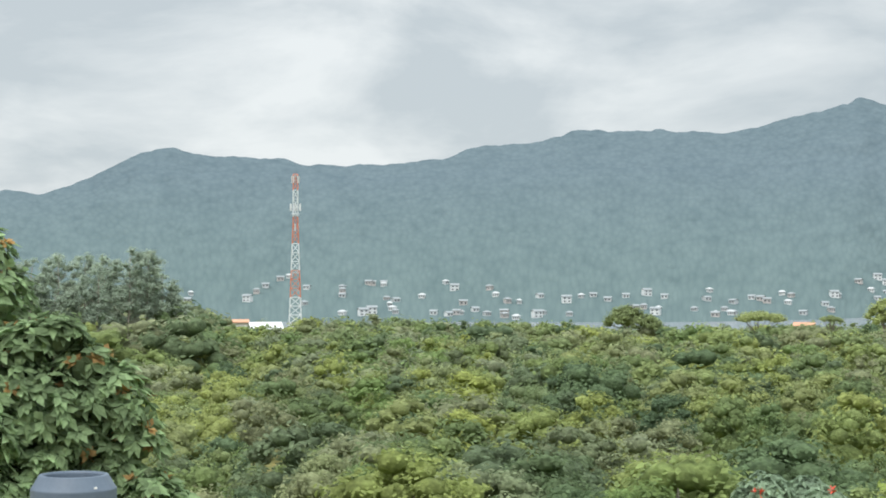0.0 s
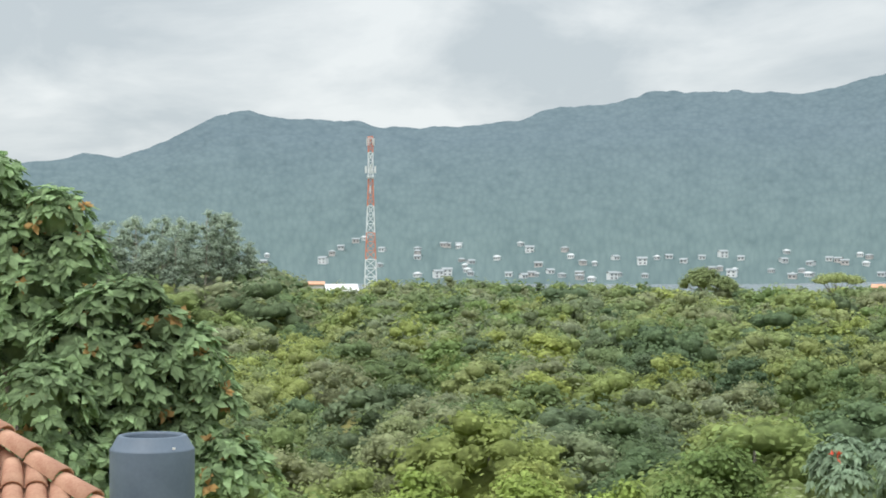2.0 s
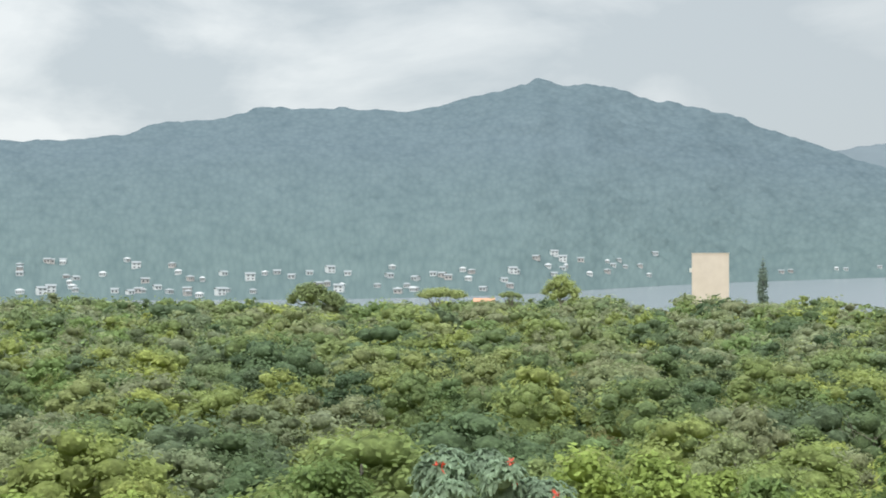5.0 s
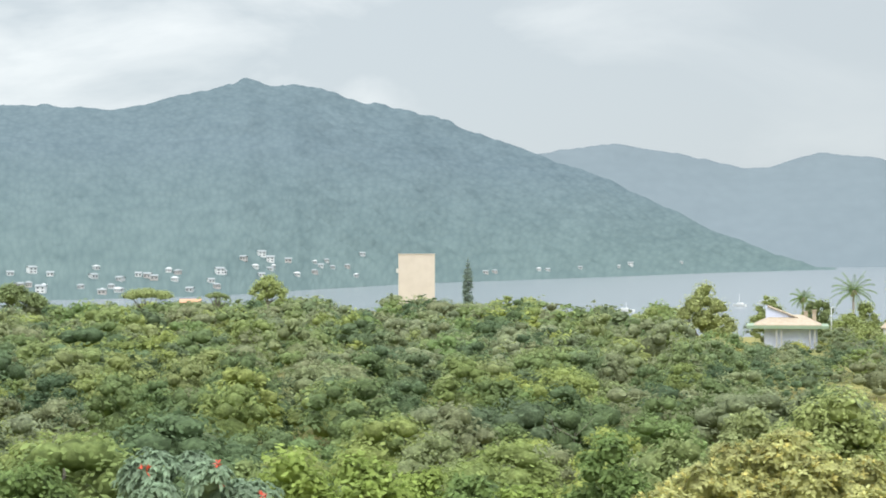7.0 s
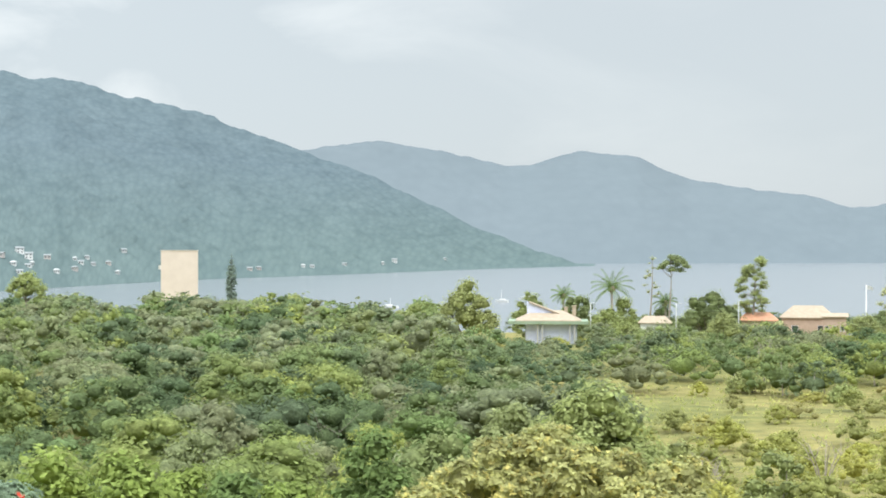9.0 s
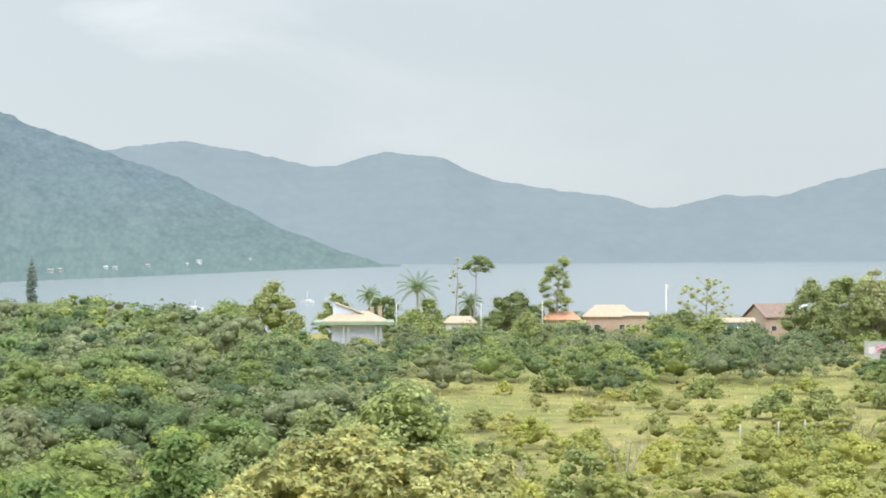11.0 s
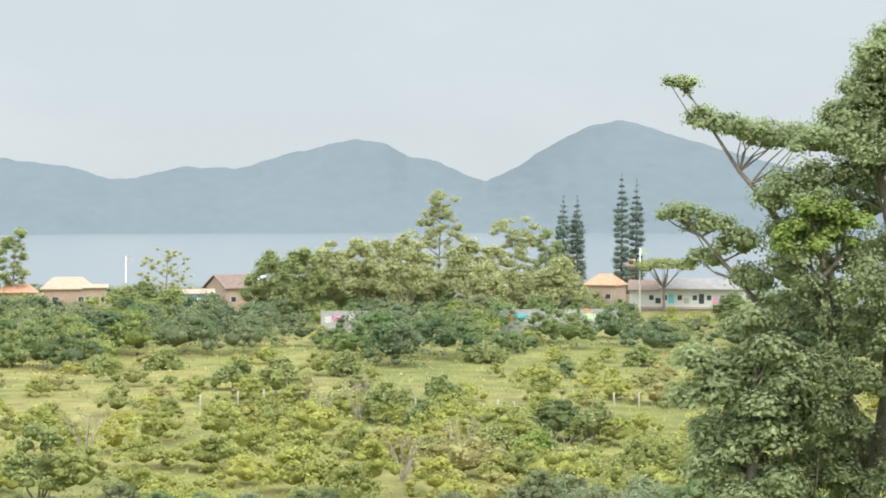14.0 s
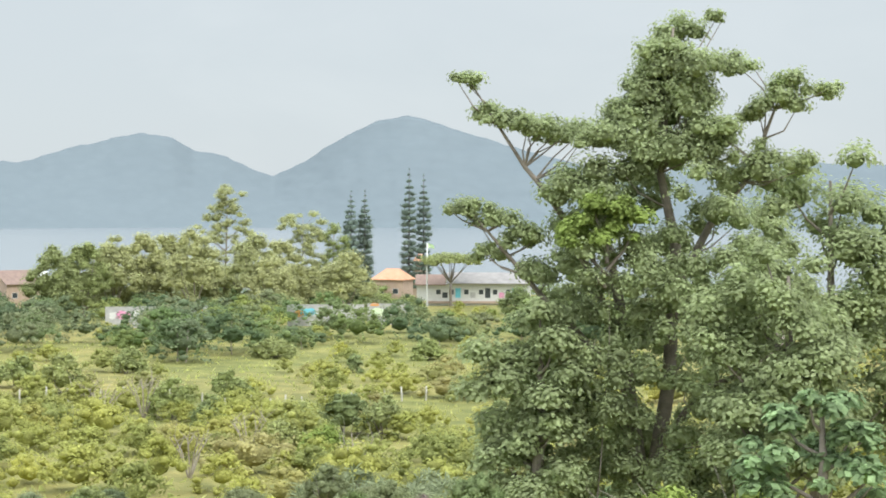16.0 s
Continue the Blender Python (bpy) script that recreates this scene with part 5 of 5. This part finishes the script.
    part_np("fruit", hearts([(0.3, -0.3, h - 0.3, 0.7), (-0.2, -0.3, h - 0.7, 0.5)], 0.9), M_tile_pale, t, "hanging orange fruit bunch")
    return t


palm(31.5, 404, -0.85, "feathery palm with a pale trunk by the lagoon", 3, 26, 5.2)
palm(33.15, 418, -1.45, "small palm among lagoon-side trees", 4, 16, 3.2)
palm(30.0, 425, -1.25, "small palm behind the pavilion house", 6, 16, 3.2)


# ---- the big tree close by on the slope, and its neighbours ----
def clumped_tree(name, label, az, dist, profile, seed, tufts, lobe_r, leaves, leaf, material, arms=(), bark=M_bark, cy=0.55, girth=0.42):
    """profile: rows of (elevation, half-width in degrees) from the top down; arms: (bearing, elevation) ends of long boughs."""
    rng = np.random.default_rng(seed)
    at = place(az, dist)
    deg = dist * math.pi / 180
    t = thing(name, label, "tree", at, rz=-az)
    els, wid, off = [p[0] for p in profile][::-1], [p[1] for p in profile][::-1], [p[2] if len(p) > 2 else 0.0 for p in profile][::-1]
    lob = []
    for k in range(tufts):
        e = els[-1] + (els[0] - els[-1]) * ((k + rng.random()) / tufts) ** (0.72 if dist < 100 else 0.85)
        w = np.interp(e, els, wid)
        a = rng.uniform(0, 2 * math.pi)
        q = math.sqrt(rng.uniform(0.08, 1)) * 0.92
        lob.append((math.cos(a) * q * w * deg + np.interp(e, els, off) * deg, math.sin(a) * q * w * deg * cy, high(dist, e) - at.z, lobe_r * rng.uniform(0.6, 1.3) * ((0.6 + 0.4 * min(1, w / 3.5)) if dist < 100 else 1.3)))
    top = high(dist, profile[0][0]) - at.z
    sets = [tube([(0, 0, -0.8), (-0.25, 0, top * 0.2), (0.1, 0.1, top * 0.45), (0.35, 0, top * 0.7), (0.3, 0, top * 0.95)], [girth * k_ for k_ in (1.0, 0.8, 0.58, 0.36, 0.12)], 9)]
    for q in lob[::3]:
        f = np.clip((q[2] - 0.55 * abs(q[0])) / top - 0.06, 0.1, 0.88)
        s = Vector((0.3 * f, 0, top * f))
        e = Vector(q[:3])
        m_ = s.lerp(e, 0.55) + Vector((0, 0, -0.25))
        sets.append(tube([s, m_, e], [0.075, 0.045, 0.015], 5))
    arm_l = []
    for a2, e2, n, r_ in arms:
        tip = Vector(((a2 - az) * deg, rng.uniform(-0.6, 0.6), high(dist, e2) - at.z))
        s = Vector((0, 0, max(top * 0.3, tip.z - abs(tip.x) * 0.95 - 0.8)))
        m_ = s.lerp(tip, 0.5) + Vector((0, 0, -0.06 * (tip - s).length))
        sets.append(tube([s, m_, tip], [0.13, 0.075, 0.025], 6))
        for k in range(n):
            u = 0.55 + 0.45 * k / max(1, n - 1)
            p = (m_.lerp(tip, (u - 0.5) * 2) if u > 0.5 else s.lerp(m_, u * 2)) + Vector((rng.uniform(-0.3, 0.3), rng.uniform(-0.5, 0.5), r_ * (0.9 - 0.5 * u) + rng.uniform(-0.1, 0.3)))
            arm_l.append((*p, r_ * rng.uniform(0.8, 1.2)))
            sets.append(tube([m_.lerp(tip, max(0, (u - 0.62) * 2)), p], [0.05, 0.015], 4))
    part_np("trunk", join(*sets), bark, t, "dark trunk forking into many bare boughs", smooth=True)
    part_np("crown", clumps(rng, lob + arm_l, leaves, leaf, core=0.4, cores=500, flat=0.74, slim=0.62, low=-0.3, depth=0.5, upward=0.55), material, t, smooth=True)
    return t


def big_tree(az, dist):
    """Two leaders, long side boughs, flat plates of leaves at their ends and a deep mass of clumps below."""
    rng = np.random.default_rng(601)
    t = thing("big_tree", "big spreading tree with layered grey-green leaf clumps and bare boughs", "tree", place(az, dist), rz=-az)
    plates = ((0.6, 21.4, 0.9), (1.9, 21.6, 0.4), (0.2, 20.6, 0.9), (1.3, 20.3, 1.1), (-0.4, 19.7, 0.8), (2.6, 20.2, 0.8), (1.0, 19.2, 1.1), (-1.0, 18.7, 1.0), (-6.2, 19.6, 0.6), (-5.3, 18.6, 0.75),
              (-4.5, 18.3, 0.75), (-3.7, 18.1, 0.8), (-2.8, 18.0, 0.9), (-1.9, 17.8, 1.0), (4.2, 19.6, 0.75), (3.9, 19.0, 0.85), (5.4, 19.2, 0.55), (3.1, 18.6, 0.6), (1.9, 18.1, 1.0), (0.3, 17.4, 1.4),
              (4.5, 16.9, 0.6), (3.4, 17.3, 0.65), (-2.8, 16.3, 1.0), (-6.3, 15.5, 0.75), (-5.2, 15.3, 0.85), (-4.3, 14.6, 0.9), (-5.5, 14.0, 0.6), (-3.9, 13.4, 0.9))    # across, height, half-width
    lob = []
    for x, z, w in plates:
        y0 = rng.uniform(-1.2, 1.2) * (abs(x) < 3)
        for k in range(7):
            a, q = k * 2.4 + x, math.sqrt((k + 0.3) / 7) * w * 0.8
            lob.append((x + math.cos(a) * q, y0 + math.sin(a) * q * 1.1, z - 0.12 * w - 0.4 * q * q / w - rng.uniform(0, 0.4), w * rng.uniform(0.42, 0.7)))
    for k in range(370):
        z = 4.2 + 16.0 * (k + rng.random()) / 370
        half = np.interp(z, (4, 7, 10.5, 13, 15, 17, 18.6, 20.2), (3.4, 3.8, 4.7, 4.6, 4.2, 2.7, 1.4, 0.8))
        a, q = rng.uniform(0, 2 * math.pi), math.sqrt(rng.uniform(0.15, 1))
        lob.append((0.4 + math.cos(a) * q * half, math.sin(a) * q * min(half, 3.4) * 0.8, z + rng.uniform(-0.2, 0.2), rng.uniform(0.36, 0.85)))
    for k in range(110):
        lob.append((rng.uniform(-2.8, 3.4), rng.uniform(-2.7, -1.0), 3.6 + 10.5 * (k + rng.random()) / 110, rng.uniform(0.4, 0.75)))
    boughs = (((0, 0, -0.8), (-0.3, 0.2, 5), (-0.9, 0.3, 9), (-1.2, 0.2, 12), (-1.9, 0, 15.6), 0.42), ((-0.3, 0.2, 5), (0.4, 0, 9.5), (0.6, 0, 14), (0.1, 0, 16.3), (0.5, 0, 21), 0.3),
              ((-1.1, 0.2, 10.5), (-2.8, 0, 14.5), (-3.6, 0, 15.7), (-4.3, 0, 16.5), (-6.1, 0, 19.3), 0.16), ((-1.1, 0.2, 9.5), (-3.0, -0.4, 11.6), (-3.8, -0.4, 12.4), (-4.8, -0.3, 13.6), (-6.2, 0, 15.2), 0.15),
              ((0.6, 0, 12.5), (1.8, 0.2, 14.8), (2.8, 0.2, 16), (3.4, 0.2, 17.4), (4.1, 0, 19.3), 0.15), ((0.5, 0, 8), (1.6, -0.6, 9.4), (2.6, -1.4, 9.9), (3.6, -1.8, 10.6), (4.4, -1.8, 11.4), 0.13))
    sets = []
    for *pts, g in boughs:
        sets.append(tube(pts, [g * k for k in (1.0, 0.8, 0.62, 0.45, 0.12)], 8))
    joints = [Vector(p) for *pts, g in boughs for i in range(4) for p in (pts[i], tuple(Vector(pts[i]).lerp(Vector(pts[i + 1]), 0.5)))]
    for k, q in enumerate(lob):
        if k % 3 == 0 and k < 196 or k >= 196 and k % 6 == 0:
            e = Vector(q[:3])
            near = [j for j in joints if j.z < e.z - 0.3]
            s0 = min(near, key=lambda j: (j - e).length)
            bend = s0.lerp(e, 0.5) + Vector((rng.uniform(-0.25, 0.25), rng.uniform(-0.2, 0.2), rng.uniform(-0.3, 0.05)))
            sets.append(tube([s0, bend, e], [0.042, 0.026, 0.01], 5))
    part_np("trunk", join(*sets), M_bark, t, "dark trunk forking into many bare boughs", smooth=True)
    part_np("crown", clumps(rng, lob, 135000, 0.135, core=0.5, cores=700, flat=0.8, low=-0.5, depth=0.5, upward=0.4), M_tall, t, smooth=True)
    return t


big_tree(62.3, 60)
clumped_tree("slope_tree", "rounded olive-green tree behind the big one", 67.3, 68, [(1.8, 1.4), (0.6, 2.6), (-2, 3.6), (-5, 3.8), (-8, 3.2)], 602, 80, 1.25, 30000, 0.21, M_tall)
clumped_tree("slope_tree", "light green tree with domed clumps beside the big one", 66.0, 55, [(-1.2, 1.0), (-2.4, 2.2), (-4.2, 2.6), (-6.2, 2.3), (-8, 2.0)], 603, 44, 1.05, 26000, 0.18, M_tall)
clumped_tree("slope_tree", "bright green leafy treetop in front of the big crown", 60.5, 57.9, [(0.7, 0.5), (0.25, 1.2), (-0.4, 1.5), (-1.0, 1.3)], 604, 26, 0.6, 9000, 0.15, M_lime, girth=0.035)
clumped_tree("slope_tree", "low grey-green tree at the big tree's foot", 58.4, 58, [(-3.0, 0.8), (-4.4, 1.9), (-6.2, 2.1), (-8.8, 2.0)], 605, 40, 1.0, 22000, 0.18, M_tall)
clumped_tree("slope_tree", "broad-leaved dark green bush below the trees", 67.0, 50, [(-5.4, 1.4), (-6.6, 2.4), (-8.6, 2.6)], 606, 22, 0.6, 2200, 0.32, M_big)


# tall trees with open crowns beside the lagoon and on the far left rise
FARS = ((48.9, 395, ((0.84, 0.25), (0.6, 0.62), (0.3, 0.4), (-0.1, 0.7), (-0.5, 1.1), (-1.3, 1.2), (-2.3, 1.0)), 70, 1.0, 9000, 0.4, M_olive, "tall eucalyptus with a domed olive crown"),
        (51.25, 396, ((0.0, 0.4), (-0.25, 0.85), (-0.7, 0.6), (-1.2, 1.0), (-2.2, 0.9)), 50, 0.9, 6500, 0.4, M_olive, "slender olive tree with an open crown"),
        (52.2, 400, ((-0.4, 0.2), (-0.8, 0.5), (-1.4, 0.6), (-2.2, 0.6)), 26, 0.95, 3200, 0.4, M_far, "green tree beside the eucalyptus"),
        (33.3, 412, ((-0.3, 0.15), (-0.42, 0.5), (-0.62, 0.62), (-0.75, 0.4)), 12, 0.85, 1800, 0.4, M_far_dark, "thin pine with dark tufts high on its stem"),
        (32.72, 416, ((-0.3, 0.1), (-0.5, 0.12), (-1.1, 0.25), (-1.6, 0.3)), 6, 0.6, 160, 0.4, M_olive, "half-bare dead pine by the lagoon"),
        (35.86, 414, ((-0.3, 0.3), (-0.5, 0.5), (-0.75, 0.25), (-1.0, 0.55), (-1.3, 0.6), (-2.0, 0.6)), 24, 0.9, 3600, 0.4, M_far, "tall light green tree with separate leaf tufts"),
        (40.45, 404, ((-0.95, 0.4), (-1.2, 0.8), (-1.6, 0.95), (-2.2, 0.7)), 34, 0.7, 1700, 0.32, M_olive, "pale thin-leaved tree before the lagoon"))
for k, (az, dist, prof, tufts, lr, n_, leaf, m, label) in enumerate(FARS):
    clumped_tree("tall_tree", label, az, dist, prof, 700 + k, tufts * 2, lr, int(n_ * 2.0), leaf * 0.9, m, bark=M_dry, girth=0.3)
for k, (az, el) in enumerate(((-12.7, 0.35), (-11.9, 0.45), (-11.1, 0.5), (-10.4, 0.42), (-9.75, 0.66), (-9.2, 0.6), (-8.75, 0.1), (-12.3, 0.0), (-10.7, 0.1), (-9.6, 0.0), (-8.3, -0.5), (-13.3, 0.2), (-12.0, -0.5), (-11.2, -0.45), (-10.2, -0.5), (-9.2, -0.45))):
    t = clumped_tree("tall_tree", "tall grey-green tree in a hillside grove", az, 372 + 6 * (k % 4), ((el, 0.2), (el - 0.3, 0.62), (el - 0.7, 0.5), (el - 1.1, 0.75), (el - 1.9, 0.7)), 720 + k, 52, 1.05, 4600, 0.42, M_grove, bark=M_dry, girth=0.3)
    tagged(t, group="grove of tall trees")


# ---- meadow: fence posts, tall grass, dry shrubs ----
for k in range(26):
    az = 41.5 + k * 0.62 + 0.15 * math.sin(k * 5)
    d_ = 193 + 5 * math.sin(k * 0.35)
    at = place(az, d_)
    t = new("fence_post", mesh_from("fence_post", *tube([(0, 0, -0.4), (0.03, 0, 0.7), (0.02 * (k % 3), 0, 1.55 + 0.2 * math.sin(k * 3))], [0.11, 0.1, 0.085], 6), M_wood, smooth=True))
    t.matrix_world = pose(*at, 0, 3 * math.sin(k * 2), k * 30)
    tagged(t, "weathered grey wooden fence post in the meadow", "fence post", "meadow fence posts")
for k, (az, d_) in enumerate(((22.6, 238), (23.1, 239), (24.3, 240), (35.3, 280), (36.2, 281), (37.2, 282))):
    t = new("fence_post", mesh_from("fence_post", *tube([(0, 0, -0.4), (0.03, 0, 0.9), (0, 0, 1.9)], [0.12, 0.1, 0.09], 6), M_wood, smooth=True))
    t.matrix_world = pose(*place(az, d_), 0, 2, k * 40)
    tagged(t, "weathered grey wooden fence post by a clearing", "fence post", "clearing fence posts")

rng = np.random.default_rng(77)
vs, ts = [], []
for k in range(4500):
    az, d_ = rng.uniform(30.5, 61), math.sqrt(rng.uniform(105 ** 2, 300 ** 2))
    p = place(az, d_)
    hgt, w, lean = rng.uniform(0.15, 0.5), rng.uniform(0.1, 0.3), rng.normal(size=2) * 0.2
    a = rng.uniform(0, math.pi)
    u = np.array([math.cos(a), math.sin(a), 0]) * w
    b = np.array(p)
    tip = b + np.array([lean[0], lean[1], hgt])
    vs += [b - u, b + u, tip + u * 0.3, tip - u * 0.3]
    ts += [(0.5 + 0.5 * math.sin(p.x * 0.06) * math.cos(p.y * 0.045)) * 0.7 + 0.3 * rng.random()] * 4
tagged(new("tall_grass", mesh_from("tall_grass", np.array(vs), np.arange(len(vs)).reshape(-1, 4), M_straw, ts)),
       "yellow-green tussocks of tall grass over the meadow", "grass", kind="stuff")


def bare_shrub(az, d_, h, seed, material=M_dry, label="pale leafless shrub with forked twigs", twigs=26):
    rng = np.random.default_rng(seed)
    t = thing("bare_shrub", label, "shrub", place(az, d_), "leafless shrubs")
    sets = []
    for k in range(7):
        a = k * 0.9 + rng.uniform(-0.3, 0.3)
        e = Vector((math.cos(a) * h * 0.35, math.sin(a) * h * 0.35, h * rng.uniform(0.6, 0.85)))
        m_ = e * 0.5 + Vector((0, 0, h * 0.08))
        sets.append(tube([(0, 0, -0.3), m_, e], [0.07, 0.05, 0.025], 5))
        for j in range(twigs // 7):
            s = m_.lerp(e, rng.uniform(0, 1))
            sets.append(tube([s, s + Vector((rng.uniform(-0.3, 0.3) * h, rng.uniform(-0.3, 0.3) * h, rng.uniform(0.1, 0.35) * h))], [0.03, 0.008], 4))
    part_np("branch_work", join(*sets), material, t)
    return t


for k, (az, d_, h) in enumerate(((-1.0, 112, 6.4), (-0.5, 114, 6), (-2.6, 95, 5.5), (8.6, 100, 6.0), (20.6, 88, 6.0), (21.2, 90, 5.6), (26.9, 110, 6.2), (22.9, 150, 7.0), (45.2, 178, 4.4), (46.4, 182, 4.8), (44.6, 186, 4), (34.4, 140, 4.6),
                                 (36.0, 300, 6.4), (32.0, 300, 7), (47.8, 136, 4.5), (63.9, 54, 6.5), (38.0, 150, 4.8), (49.6, 150, 4.2), (53.0, 135, 4))):
    bare_shrub(az, d_, h, 800 + k)

# silvery spiky clumps and purple seed heads at the foot of the meadow
for k, (az, d_) in enumerate(((51.5, 118), (52.6, 116), (53.6, 120), (54.8, 117), (55.8, 121), (56.8, 116), (57.5, 122), (55.2, 124), (53.0, 126), (58.2, 118))):
    rng = np.random.default_rng(850 + k)
    t = thing("spiky_plant", "silvery clump of long arching spiky leaves", "plant", place(az, d_), "silvery spiky plants")
    part_np("leaves", whorls(rng, [(0, 0, 1.3, 0.8), (0.9, 0.2, 1.0, 0.6), (-0.8, 0, 0.9, 0.6)], 26, 12, 1.25, 0.09, 0.5, 1.0), M_spiky, t)
    part_np("stem", tube([(0, 0, -0.4), (0, 0, 1.3)], [0.2, 0.12], 6), M_bark, t)
for k, (az, d_) in enumerate(((53.4, 112), (54.3, 111), (52.6, 110), (55.0, 113))):
    rng = np.random.default_rng(870 + k)
    t = thing("seedhead_bush", "dry purplish bush of seed heads", "shrub", place(az, d_), "purplish dry bushes")
    part_np("stalks", clumps(rng, crown_lobes(rng, 1.5, 1.8, 0.4, 9), 700, 0.3, slim=0.22, core=0.4), M_purple, t)
    part_np("stem", tube([(0, 0, -0.4), (0, 0, 1.2)], [0.12, 0.08], 6), M_bark, t)


# ---- the water tank and the neighbour's tiled roof ----
def lathe(profile, sides=48):
    bm = bmesh.new()
    rings = [[bm.verts.new((r_ * math.cos(2 * math.pi * k / sides), r_ * math.sin(2 * math.pi * k / sides), z)) for k in range(sides)] for r_, z in profile]
    for a, b in zip(rings, rings[1:]):
        for k in range(sides):
            bm.faces.new((a[k], a[(k + 1) % sides], b[(k + 1) % sides], b[k]))
    bm.faces.new(rings[0][::-1])
    bm.faces.new(rings[-1])
    return bm


tz = high(25.3, -6.14)
tank_at = polar(-11.37, 25.3, tz - 1.35)
tank = thing("water_tank", "blue-grey plastic water tank with an open top", "water tank", tank_at)
part("body", lathe([(0.54, 0), (0.565, 0.04), (0.575, 0.5), (0.575, 1.15), (0.572, 1.165), (0.56, 1.175), (0.47, 1.335), (0.46, 1.346), (0.44, 1.35), (0.41, 1.345), (0.40, 1.31), (0.40, 1.0), (0.40, 0.95)]), M_tank, tank, smooth=True)
# Near-black disc paints the shade down in the tank's mouth.
part("opening", lathe([(0.398, 0.956), (0.398, 0.965)]), M_black, tank, "black disc for the shade inside the tank")
part("tag", boxes((0.36, 0.40, -0.445, -0.43, 1.2, 1.225)), M_white, tank, "small white label")
g = float(ground_z(-11.37, 25.3))
stand_ = thing("tank_stand", "square concrete stand under the water tank", "tank stand", polar(-11.37, 25.3, g), rz=11.4)
part("pillar", boxes((-0.6, 0.6, -0.6, 0.6, -0.5, tz - 1.35 - g - 0.14)), M_concrete, stand_)
part("slab", boxes((-0.75, 0.75, -0.75, 0.75, tz - 1.35 - g - 0.14, tz - 1.35 - g)), M_concrete, stand_)

# hipped roof: the plane faces the terrace and falls towards it, the hip runs down beside the tank
o = polar(-15.0, 18)
g = float(ground_z(-15, 18))
nb = thing("neighbour_house", "neighbouring house under weathered orange clay tiles", "house", (o.x, o.y, g), rz=15.0)
z_hip = 28.11 - g
SL = 0.578


def roof_z(y):
    return z_hip + SL * y


part("wall", boxes((-7.5, -3.2, -1.9, 2.6, -0.6, roof_z(-1.95)), (-3.2, 1.0, -1.9, -1.6, -0.6, roof_z(-1.95))), M_cream, nb)
bm = bmesh.new()
dz = -0.1
p = [bm.verts.new(q) for q in ((-8.5, -2.6, roof_z(-2.6) + dz), (2.0, -2.6, roof_z(-2.6) + dz), (-2.3, 2.25, roof_z(2.25) + dz), (-8.5, 2.25, roof_z(2.25) + dz), (-6.1, 6.6, roof_z(-2.6) + dz), (-8.5, 6.6, roof_z(-2.6) + dz))]
for q in ((0, 1, 2, 3), (1, 4, 2), (4, 5, 3, 2), (0, 3, 5), (0, 5, 4, 1)):
    bm.faces.new([p[i] for i in q])
roof_part = part("roof", bm, M_tile_old, nb)


def barrel(width, length, rise_, sides=6, thick=0.016):
    """One half-round clay tile, a little wider at its lower end."""
    bm = bmesh.new()
    rings = []
    for y, k in ((-length / 2, 1.0), (length / 2, 0.84)):
        outer = [bm.verts.new((-math.cos(math.pi * i / sides) * width / 2 * k, y, math.sin(math.pi * i / sides) * rise_ * k)) for i in range(sides + 1)]
        inner = [bm.verts.new((-math.cos(math.pi * i / sides) * (width / 2 * k - thick), y, math.sin(math.pi * i / sides) * (rise_ * k - thick) - 0.002)) for i in range(sides + 1)]
        rings.append((outer, inner))
    (a, ai), (b, bi) = rings
    for i in range(sides):
        bm.faces.new((a[i], a[i + 1], b[i + 1], b[i]))
        bm.faces.new((ai[i + 1], ai[i], bi[i], bi[i + 1]))
        bm.faces.new((a[i + 1], a[i], ai[i], ai[i + 1]))
    me = bpy.data.meshes.new("tile")
    bmesh.ops.recalc_face_normals(bm, faces=bm.faces)
    for f in bm.faces:
        f.smooth = True
    bm.to_mesh(me)
    bm.free()
    me.materials.append(M_tile_old)
    return me


tile_me, cap_me = barrel(0.215, 0.42, 0.085), barrel(0.27, 0.44, 0.12)
slope = math.degrees(math.atan(SL))
rows_y = np.arange(-2.6, 2.2, 0.30)
for j, y in enumerate(rows_y):
    edge = -0.3 - y / 1.125
    x = edge - 0.06 - ((edge + 8.5) % 0.215)
    n = 0
    while x > -3.6 and n < 19:
        tl = new("tile", tile_me)
        tl.parent = roof_part
        jit = math.sin(x * 91 + j * 37)
        tl.matrix_local = pose(x, y, roof_z(y) - 0.055 + 0.004 * jit, slope - 4.5, 1.5 * jit, 1.2 * jit)
        x -= 0.215
        n += 1
for k in range(16):
    y = 1.9 - k * 0.3
    x = -0.3 - y / 1.125
    tl = new("ridge_tile", cap_me)
    tl.parent = roof_part
    m = look((x, y, roof_z(y) + 0.0), (x - 0.3 / 1.125, y + 0.3, roof_z(y + 0.3)), 0)
    d = Vector((-0.3 / 1.125, 0.3, 0.3 * SL)).normalized()
    tl.matrix_local = Matrix.Translation((x, y, roof_z(y) - 0.01)) @ d.to_track_quat("Y", "Z").to_matrix().to_4x4() @ pose(0, 0, 0, -4, 0, 0)
